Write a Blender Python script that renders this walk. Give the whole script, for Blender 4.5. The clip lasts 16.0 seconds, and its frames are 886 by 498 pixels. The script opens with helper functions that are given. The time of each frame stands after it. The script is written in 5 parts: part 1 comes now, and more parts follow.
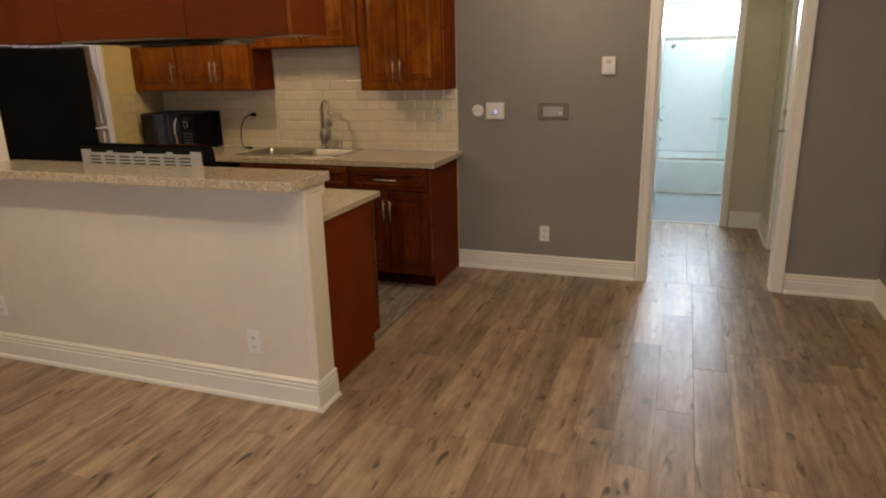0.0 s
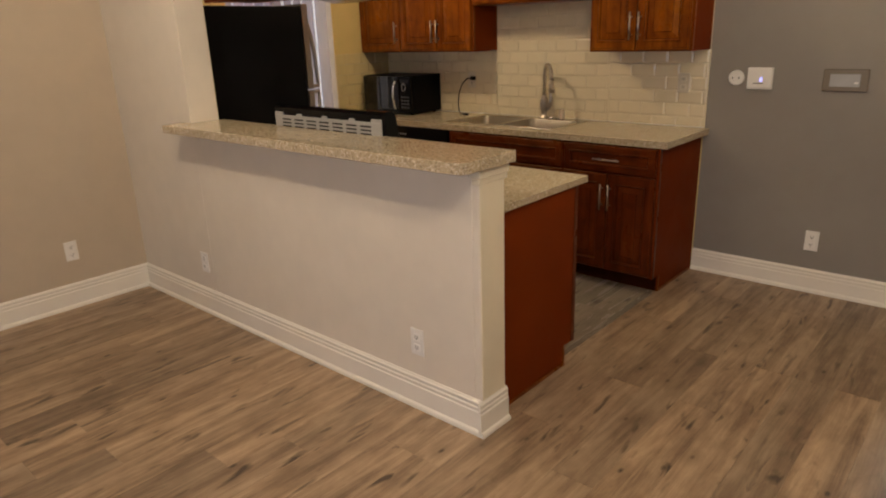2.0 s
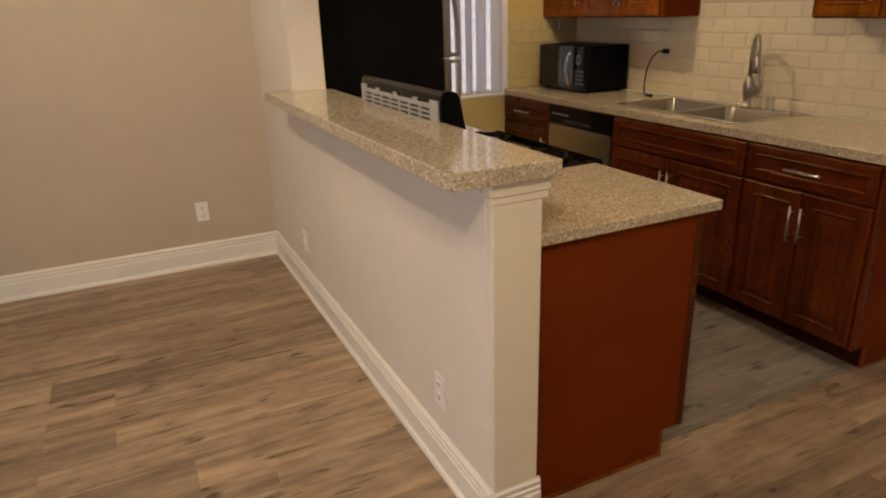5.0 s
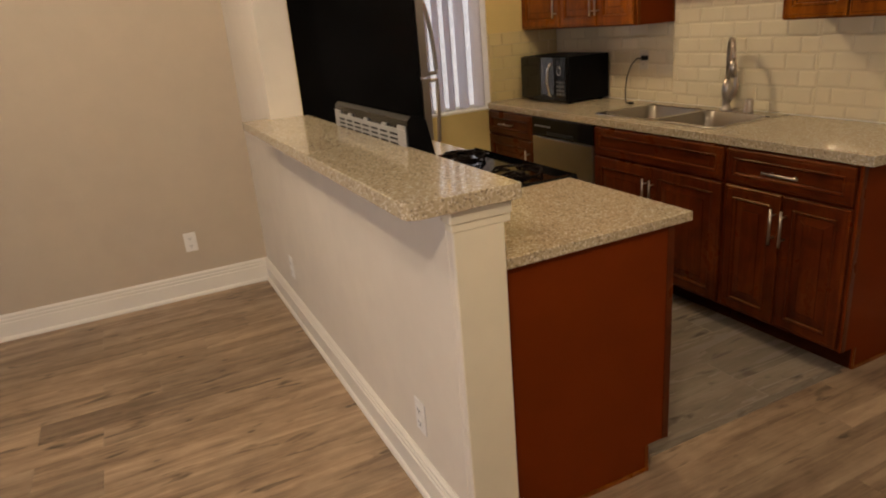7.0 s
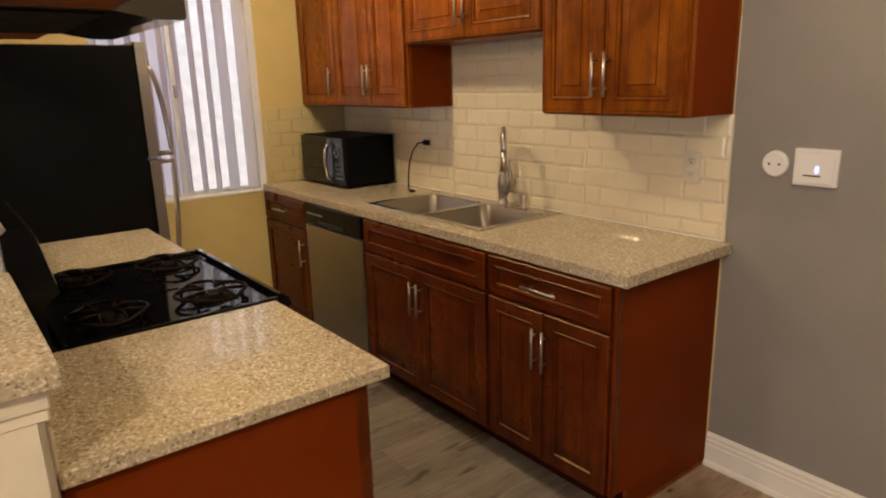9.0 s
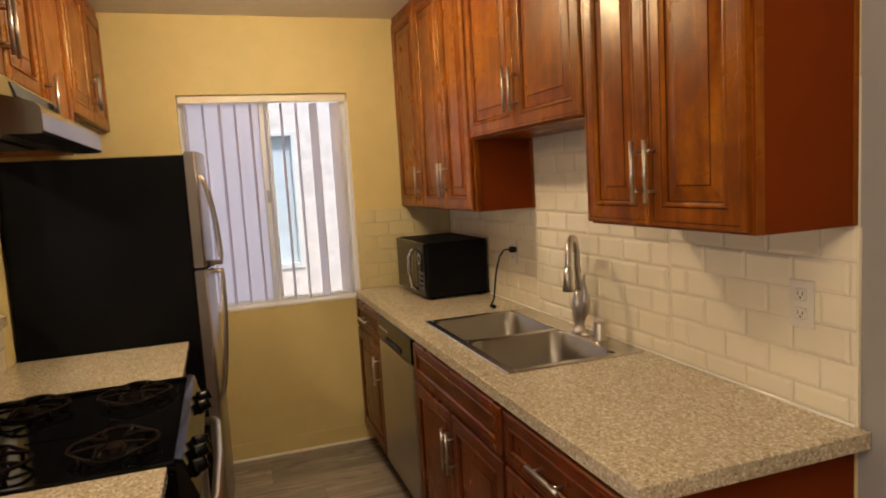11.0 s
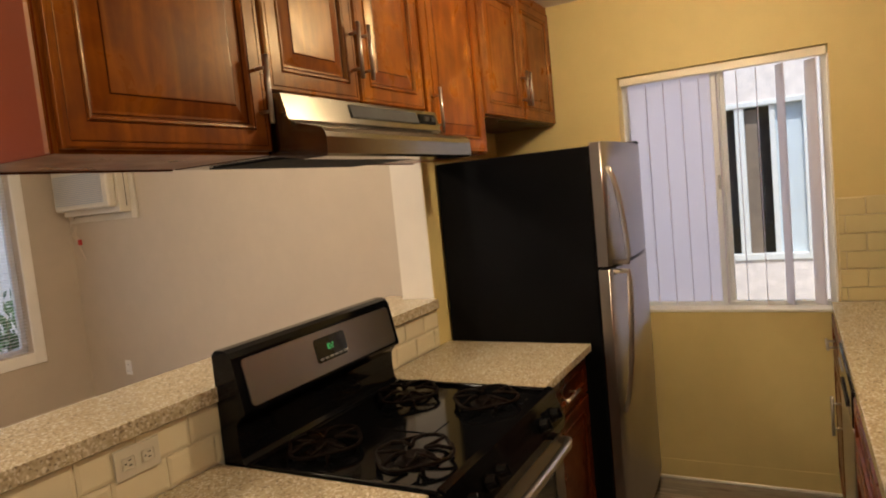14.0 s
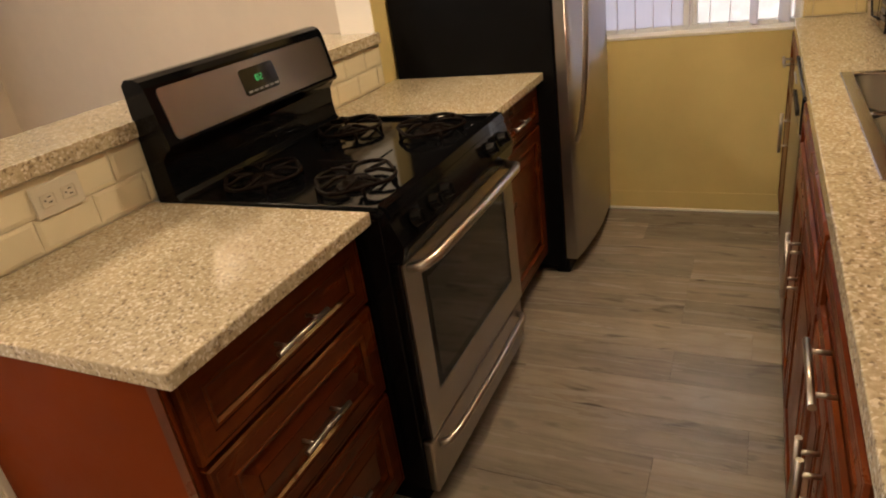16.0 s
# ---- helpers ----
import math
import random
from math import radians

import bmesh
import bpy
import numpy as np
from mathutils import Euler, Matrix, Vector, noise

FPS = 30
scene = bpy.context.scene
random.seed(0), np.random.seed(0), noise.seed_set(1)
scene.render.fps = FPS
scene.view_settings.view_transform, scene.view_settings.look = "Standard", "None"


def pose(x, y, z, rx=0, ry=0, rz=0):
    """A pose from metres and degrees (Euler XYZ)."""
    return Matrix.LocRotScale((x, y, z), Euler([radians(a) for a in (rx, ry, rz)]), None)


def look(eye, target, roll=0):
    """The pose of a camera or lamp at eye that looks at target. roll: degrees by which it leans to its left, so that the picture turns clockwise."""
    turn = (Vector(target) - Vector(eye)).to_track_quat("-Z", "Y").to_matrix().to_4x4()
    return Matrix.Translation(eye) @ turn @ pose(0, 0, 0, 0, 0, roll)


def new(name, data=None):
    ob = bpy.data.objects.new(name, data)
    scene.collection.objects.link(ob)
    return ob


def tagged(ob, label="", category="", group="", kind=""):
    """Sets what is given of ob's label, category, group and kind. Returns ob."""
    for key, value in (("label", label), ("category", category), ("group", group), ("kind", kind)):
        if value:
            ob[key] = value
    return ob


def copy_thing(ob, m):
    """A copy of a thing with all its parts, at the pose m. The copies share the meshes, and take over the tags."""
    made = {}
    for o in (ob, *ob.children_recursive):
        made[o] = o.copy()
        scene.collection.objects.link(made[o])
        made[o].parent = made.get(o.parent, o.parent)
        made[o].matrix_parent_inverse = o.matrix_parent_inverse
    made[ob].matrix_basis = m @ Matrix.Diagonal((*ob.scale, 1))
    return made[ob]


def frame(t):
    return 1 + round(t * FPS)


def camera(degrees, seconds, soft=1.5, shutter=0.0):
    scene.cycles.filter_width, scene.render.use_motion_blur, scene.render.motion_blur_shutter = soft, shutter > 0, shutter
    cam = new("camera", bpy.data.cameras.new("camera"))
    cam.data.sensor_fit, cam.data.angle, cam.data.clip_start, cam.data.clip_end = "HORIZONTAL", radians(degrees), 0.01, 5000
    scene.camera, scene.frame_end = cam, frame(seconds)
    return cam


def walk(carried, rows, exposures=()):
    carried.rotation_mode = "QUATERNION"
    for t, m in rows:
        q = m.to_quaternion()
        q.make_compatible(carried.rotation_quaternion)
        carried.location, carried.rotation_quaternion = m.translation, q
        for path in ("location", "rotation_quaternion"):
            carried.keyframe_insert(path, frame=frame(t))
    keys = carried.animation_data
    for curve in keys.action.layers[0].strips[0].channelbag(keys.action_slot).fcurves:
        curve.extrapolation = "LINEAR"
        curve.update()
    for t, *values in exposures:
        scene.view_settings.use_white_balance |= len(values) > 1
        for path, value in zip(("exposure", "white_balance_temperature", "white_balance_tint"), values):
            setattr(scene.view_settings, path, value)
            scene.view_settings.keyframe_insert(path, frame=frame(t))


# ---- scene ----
cam = camera(67.9, 16.0, soft=2.0)
METRES, EYE, TILT, LEAN, TURN = 4.5, 1.5, 0.0, 0.0, 19.9
PATH = [
    (0, (1.537, -3.224, 1.57), (0.879, -1.418, 1.018), -1.4),
    (0.5, (1.574, -3.077, 1.565), (0.746, -1.361, 0.957), -2.0),
    (1, (1.515, -2.912, 1.538), (0.56, -1.267, 0.923), -1.3),
    (1.5, (1.442, -2.729, 1.535), (0.338, -1.175, 0.93), -1.4),
    (2, (1.421, -2.583, 1.517), (0.159, -1.163, 0.89), -2.0),
    (2.5, (1.471, -2.348, 1.511), (0.055, -1.092, 0.866), -1.1),
    (3, (1.474, -2.194, 1.497), (0.01, -1.018, 0.809), -2.5),
    (3.5, (1.383, -2.011, 1.482), (-0.1, -0.837, 0.835), -0.3),
    (4, (1.329, -1.869, 1.478), (-0.215, -0.776, 0.83), -1.8),
    (4.5, (1.339, -1.691, 1.464), (-0.348, -0.823, 0.83), -1.2),
    (4.7, (1.35, -1.632, 1.458), (-0.346, -0.809, 0.792), -1.3),
    (6.8, (1.395, -1.5, 1.487), (-0.323, -0.753, 0.786), -4.6),
    (7, (1.396, -1.479, 1.492), (-0.319, -0.686, 0.837), -5.0),
    (7.5, (1.414, -1.386, 1.505), (-0.228, -0.402, 0.924), -4.9),
    (8, (1.351, -1.23, 1.507), (-0.176, -0.035, 1.014), -3.8),
    (8.2, (1.307, -1.15, 1.515), (-0.159, 0.115, 1.013), -2.7),
    (10.3, (1.039, -0.088, 1.501), (-0.718, 0.792, 1.131), -2.4),
    (10.5, (1.027, -0.021, 1.511), (-0.756, 0.831, 1.206), -3.6),
    (11, (1.026, 0.173, 1.524), (-0.859, 0.806, 1.313), -3.4),
    (11.5, (1.033, 0.292, 1.537), (-0.93, 0.646, 1.387), -5.7),
    (12, (0.978, 0.364, 1.526), (-1.01, 0.542, 1.388), -7.9),
    (12.5, (0.781, 0.413, 1.523), (-1.216, 0.411, 1.426), -6.6),
    (13, (0.665, 0.497, 1.537), (-1.296, 0.109, 1.564), -8.5),
    (13.5, (0.637, 0.667, 1.586), (-1.203, -0.116, 1.582), -6.0),
    (14, (0.617, 0.759, 1.563), (-1.138, -0.186, 1.394), -5.6),
    (14.5, (0.588, 0.784, 1.524), (-1.134, -0.173, 1.181), -5.5),
    (15, (0.565, 0.771, 1.472), (-1.099, -0.18, 0.903), -5.4),
    (15.5, (0.549, 0.771, 1.43), (-1.066, -0.166, 0.715), -6.5),
    (16, (0.533, 0.759, 1.41), (-1.076, -0.073, 0.563), -8.3),
]
EXPOSURES = [(0, 0.12), (1.5, 0.07), (2.5, 0.44), (4.5, 0.40), (7.5, 0.36), (8.0, 0.52), (10.5, 0.92), (11.5, 0.64), (12.0, 0.5), (13.5, 0.66), (15.0, 0.86), (16.0, 1.08)]
walk(cam, [(t, look(eye, target, roll)) for t, eye, target, roll in PATH], EXPOSURES)

# ---- world, sun and large lights ----
world = bpy.data.worlds.new("sky")
scene.world = world
world.use_nodes = True
_wn = world.node_tree
_sky = _wn.nodes.new("ShaderNodeTexSky")
_sky.sky_type, _sky.sun_disc = "NISHITA", False
_sky.sun_elevation, _sky.sun_rotation = radians(62), radians(80)
_wn.links.new(_sky.outputs[0], _wn.nodes["Background"].inputs[0])
_wn.nodes["Background"].inputs[1].default_value = 0.15


def lamp(name, kind, place, power, colour, size=0.1, size_y=0.0, target=None):
    data = bpy.data.lights.new(name, kind)
    data.energy, data.color = power, colour
    if kind == "AREA":
        data.shape, data.size, data.size_y = "RECTANGLE", size, size_y or size
    elif kind == "POINT":
        data.shadow_soft_size = size
    ob = new(name, data)
    ob.matrix_world = look(place, target) if target else Matrix.Translation(place)
    return ob


sun = bpy.data.lights.new("sun", "SUN")
sun.energy, sun.angle, sun.color = 2.3, radians(0.6), (1.0, 0.95, 0.88)
new("sun", sun).matrix_world = look((0.48, 0.08, 0.88), (0, 0, 0))

lamp("kitchen_lamp", "POINT", (-1.60, 0.46, 2.26), 16.5, (1.0, 0.775, 0.51), 0.045)
lamp("entry_lamp", "POINT", (0.72, 0.70, 2.30), 8, (1.0, 0.79, 0.54), 0.03)
# Unseen second living room light, added to brighten the west side.
lamp("living_lamp", "POINT", (-1.10, -1.80, 2.28), 24, (1.0, 0.80, 0.58), 0.025)
lamp("living_lamp", "POINT", (1.25, -1.58, 2.28), 36, (1.0, 0.79, 0.58), 0.025)
# Cool fill on the half wall, from an added south window out of view.
lamp("living_window_light", "AREA", (1.05, -4.60, 1.2), 19, (0.88, 0.88, 1.0), 1.6, 1.6, (0.2, 0, 0.6))
lamp("bath_window_light", "AREA", (1.70, 5.80, 1.98), 70, (0.72, 0.84, 0.98), 0.85, 0.34, (1.70, 3.0, 0.9))
# Weak unseen fill added for the hall; it has no fixture.
lamp("hall_lamp", "POINT", (1.80, 2.40, 2.30), 3, (1.0, 0.88, 0.6), 0.08)

# ---- materials ----


def nodes_of(name):
    m = bpy.data.materials.new(name)
    m.use_nodes = True
    t = m.node_tree
    return m, t, t.nodes["Principled BSDF"]


def add(t, kind, **values):
    n = t.nodes.new(kind)
    for k, v in values.items():
        if k in n.inputs:
            n.inputs[k].default_value = v
    return n


def coords(t, scale=(1, 1, 1), shift=False):
    c = t.nodes.new("ShaderNodeTexCoord")
    mp = t.nodes.new("ShaderNodeMapping")
    mp.inputs["Scale"].default_value = scale
    t.links.new(c.outputs["Object"], mp.inputs["Vector"])
    if shift:
        info = t.nodes.new("ShaderNodeObjectInfo")
        mul = t.nodes.new("ShaderNodeMath")
        mul.operation = "MULTIPLY"
        mul.inputs[1].default_value = 57.0
        t.links.new(info.outputs["Random"], mul.inputs[0])
        t.links.new(mul.outputs[0], mp.inputs["Location"])
    return mp.outputs["Vector"]


def noise_node(t, vec, scale, detail=3.0, rough=0.55, distortion=0.0):
    n = t.nodes.new("ShaderNodeTexNoise")
    for k, v in (("Scale", scale), ("Detail", detail), ("Roughness", rough), ("Distortion", distortion)):
        n.inputs[k].default_value = v
    t.links.new(vec, n.inputs["Vector"])
    return n.outputs["Fac"]


def ramp(t, fac, stops):
    r = t.nodes.new("ShaderNodeValToRGB")
    e = r.color_ramp.elements
    while len(e) < len(stops):
        e.new(0.5)
    for el, (p, c) in zip(e, stops):
        el.position, el.color = p, (*c, 1)
    t.links.new(fac, r.inputs["Fac"])
    return r.outputs["Color"]


def mix(t, fac, a, b, blend="MIX"):
    m = t.nodes.new("ShaderNodeMix")
    m.data_type, m.blend_type = "RGBA", blend
    for sock, v in ((m.inputs[0], fac), (m.inputs[6], a), (m.inputs[7], b)):
        if isinstance(v, (int, float)):
            sock.default_value = v
        elif isinstance(v, tuple):
            sock.default_value = (*v, 1)
        else:
            t.links.new(v, sock)
    return m.outputs[2]


def bump(t, bsdf, fac, strength, distance=0.002):
    b = t.nodes.new("ShaderNodeBump")
    b.inputs["Strength"].default_value, b.inputs["Distance"].default_value = strength, distance
    t.links.new(fac, b.inputs["Height"])
    t.links.new(b.outputs["Normal"], bsdf.inputs["Normal"])


def plain(name, col, rough=0.5, metal=0.0, var=0.08, scale=5.0, relief=0.15, rscale=160.0, coat=0.0, shift=False, rough_var=0.06):
    """A paint, plastic or metal with stains at one scale and grain at another."""
    m, t, b = nodes_of(name)
    v = coords(t, shift=shift)
    big = noise_node(t, v, scale, 4)
    lo, hi = tuple(c * (1 - var) for c in col), tuple(min(1, c * (1 + var)) for c in col)
    t.links.new(ramp(t, big, [(0.3, lo), (0.7, hi)]), b.inputs["Base Color"])
    b.inputs["Metallic"].default_value = metal
    r = ramp(t, noise_node(t, v, scale * 4, 3), [(0.3, (rough - rough_var,) * 3), (0.7, (rough + rough_var,) * 3)])
    t.links.new(r, b.inputs["Roughness"])
    b.inputs["Coat Weight"].default_value = coat
    if relief:
        bump(t, b, noise_node(t, v, rscale, 3), relief, 0.001)
    return m


def wall_paint(name, col, rough=0.6):
    m, t, b = nodes_of(name)
    v = coords(t)
    big = noise_node(t, v, 1.3, 4)
    fine = noise_node(t, v, 95, 4, 0.6)
    c = mix(t, 0.5, ramp(t, big, [(0.3, tuple(x * 0.93 for x in col)), (0.7, tuple(min(1, x * 1.05) for x in col))]),
            ramp(t, noise_node(t, v, 9, 5), [(0.35, tuple(x * 0.96 for x in col)), (0.65, tuple(min(1, x * 1.03) for x in col))]))
    t.links.new(c, b.inputs["Base Color"])
    b.inputs["Roughness"].default_value = rough
    bump(t, b, fine, 0.35, 0.0012)
    return m


def plank_material(name, dark, mid, light, rough=0.36):
    m, t, b = nodes_of(name)
    grain = noise_node(t, coords(t, (13, 1.0, 13), True), 1.3, 6, 0.62, 1.0)
    broad = noise_node(t, coords(t, (6.0, 0.9, 6.0), True), 1.2, 3, 0.5, 0.5)
    fib = noise_node(t, coords(t, (90, 3.5, 90), True), 1.5, 4, 0.6)
    mott = noise_node(t, coords(t, (9, 4, 9), True), 2.2, 4, 0.6, 0.4)
    col = ramp(t, grain, [(0.37, dark), (0.49, mid), (0.62, light)])
    col = mix(t, 0.45, col, ramp(t, broad, [(0.38, dark), (0.5, mid), (0.62, light)]))
    col = mix(t, 0.22, col, ramp(t, fib, [(0.3, dark), (0.7, light)]))
    col = mix(t, 0.22, col, ramp(t, mott, [(0.35, dark), (0.5, mid), (0.7, light)]))
    info = t.nodes.new("ShaderNodeObjectInfo")
    tone = ramp(t, info.outputs["Random"], [(0.0, (0.80, 0.79, 0.78)), (0.5, (1.0, 0.98, 0.95)), (1.0, (1.16, 1.13, 1.08))])
    col = mix(t, 1.0, col, tone, "MULTIPLY")
    for sc, detail, lo, hi, tint in (((20, 5, 20), 3, 0.62, 0.74, tuple(x * 0.62 for x in dark)), ((16, 3, 16), 2, 0.70, 0.90, light)):
        k = ramp(t, noise_node(t, coords(t, sc, True), 1.0, detail, 0.45, 0.5), [(lo, (0, 0, 0)), (hi, (1, 1, 1))])
        sep = t.nodes.new("ShaderNodeSeparateColor")
        t.links.new(k, sep.inputs[0])
        col = mix(t, sep.outputs[0], col, tint)
    if name.startswith("brown"):
        vk = t.nodes.new("ShaderNodeTexVoronoi")
        vk.inputs["Scale"].default_value = 1.0
        t.links.new(coords(t, (8, 4.2, 8), True), vk.inputs["Vector"])
        for stops, tint in (([(0.04, (1, 1, 1)), (0.09, (0, 0, 0))], tuple(x * 0.30 for x in dark)), ([(0.08, (0.40,) * 3), (0.34, (0, 0, 0))], tuple(x * 1.1 for x in dark))):
            sep = t.nodes.new("ShaderNodeSeparateColor")
            pick = t.nodes.new("ShaderNodeSeparateColor")
            t.links.new(vk.outputs["Color"], pick.inputs[0])
            t.links.new(mix(t, 1.0, ramp(t, vk.outputs["Distance"], stops), ramp(t, pick.outputs[0], [(0.30, (0, 0, 0)), (0.50, (1, 1, 1))]), "MULTIPLY"), sep.inputs[0])
            col = mix(t, sep.outputs[0], col, tint)
    t.links.new(col, b.inputs["Base Color"])
    t.links.new(ramp(t, grain, [(0.2, (rough + 0.08,) * 3), (0.8, (rough - 0.04,) * 3)]), b.inputs["Roughness"])
    bump(t, b, fib, 0.10, 0.0008)
    return m


def cabinet_wood(name, dark, mid, light, rough=0.30, along="z"):
    m, t, b = nodes_of(name)
    sc = (16, 16, 1.6) if along == "z" else (1.6, 16, 16)
    v = coords(t, (1, 1, 1), True)
    g = noise_node(t, coords(t, sc, True), 1.4, 6, 0.6, 0.8)
    blot = noise_node(t, v, 7.5, 4, 0.6, 0.5)
    col = mix(t, 0.45, ramp(t, g, [(0.25, dark), (0.5, mid), (0.75, light)]), ramp(t, blot, [(0.3, dark), (0.5, mid), (0.72, light)]))
    t.links.new(col, b.inputs["Base Color"])
    t.links.new(ramp(t, blot, [(0.3, (rough + 0.08,) * 3), (0.7, (rough - 0.05,) * 3)]), b.inputs["Roughness"])
    b.inputs["Coat Weight"].default_value, b.inputs["Coat Roughness"].default_value = 0.0, 0.25
    b.inputs["Specular IOR Level"].default_value = 0.30
    b.inputs["Specular Tint"].default_value = (1.0, 0.74, 0.30, 1)
    bump(t, b, g, 0.08, 0.001)
    return m


def granite(name):
    m, t, b = nodes_of(name)
    v = coords(t)
    base = ramp(t, noise_node(t, v, 95, 4, 0.7), [(0.32, (0.27, 0.20, 0.12)), (0.48, (0.46, 0.37, 0.245)), (0.64, (0.66, 0.57, 0.42))])
    vo = t.nodes.new("ShaderNodeTexVoronoi")
    vo.inputs["Scale"].default_value = 185
    t.links.new(v, vo.inputs["Vector"])
    sep = t.nodes.new("ShaderNodeSeparateColor")
    t.links.new(vo.outputs["Color"], sep.inputs[0])
    speck = ramp(t, sep.outputs[0], [(0.0, (0.06, 0.04, 0.03)), (0.09, (0.16, 0.11, 0.07)), (0.15, (0.47, 0.39, 0.25)), (0.78, (0.54, 0.45, 0.30)), (0.88, (0.92, 0.87, 0.74))])
    col = mix(t, 0.50, base, speck)
    t.links.new(col, b.inputs["Base Color"])
    t.links.new(ramp(t, noise_node(t, v, 60, 2), [(0.3, (0.06,) * 3), (0.7, (0.11,) * 3)]), b.inputs["Roughness"])
    return m


def glass(name, tint=(0.9, 0.95, 0.95), rough=0.0, ior=1.45):
    m, t, b = nodes_of(name)
    b.inputs["Base Color"].default_value = (*tint, 1)
    b.inputs["Roughness"].default_value = rough
    b.inputs["Transmission Weight"].default_value = 1.0
    b.inputs["IOR"].default_value = ior
    return m


def glow(name, col, strength):
    m, t, b = nodes_of(name)
    b.inputs["Base Color"].default_value = (*col, 1)
    b.inputs["Emission Color"].default_value = (*col, 1)
    b.inputs["Emission Strength"].default_value = strength
    return m


def brushed(name, col, rough=0.28, axis="z"):
    m, t, b = nodes_of(name)
    sc = {"z": (3, 3, 260), "x": (260, 3, 3), "y": (3, 260, 3)}[axis]
    f = noise_node(t, coords(t, sc), 1.0, 3)
    t.links.new(ramp(t, noise_node(t, coords(t), 4, 4), [(0.3, tuple(c * 0.9 for c in col)), (0.7, col)]), b.inputs["Base Color"])
    b.inputs["Metallic"].default_value = 1.0
    t.links.new(ramp(t, f, [(0.2, (rough - 0.01,) * 3), (0.8, (rough + 0.03,) * 3)]), b.inputs["Roughness"])
    bump(t, b, f, 0.02, 0.0003)
    return m


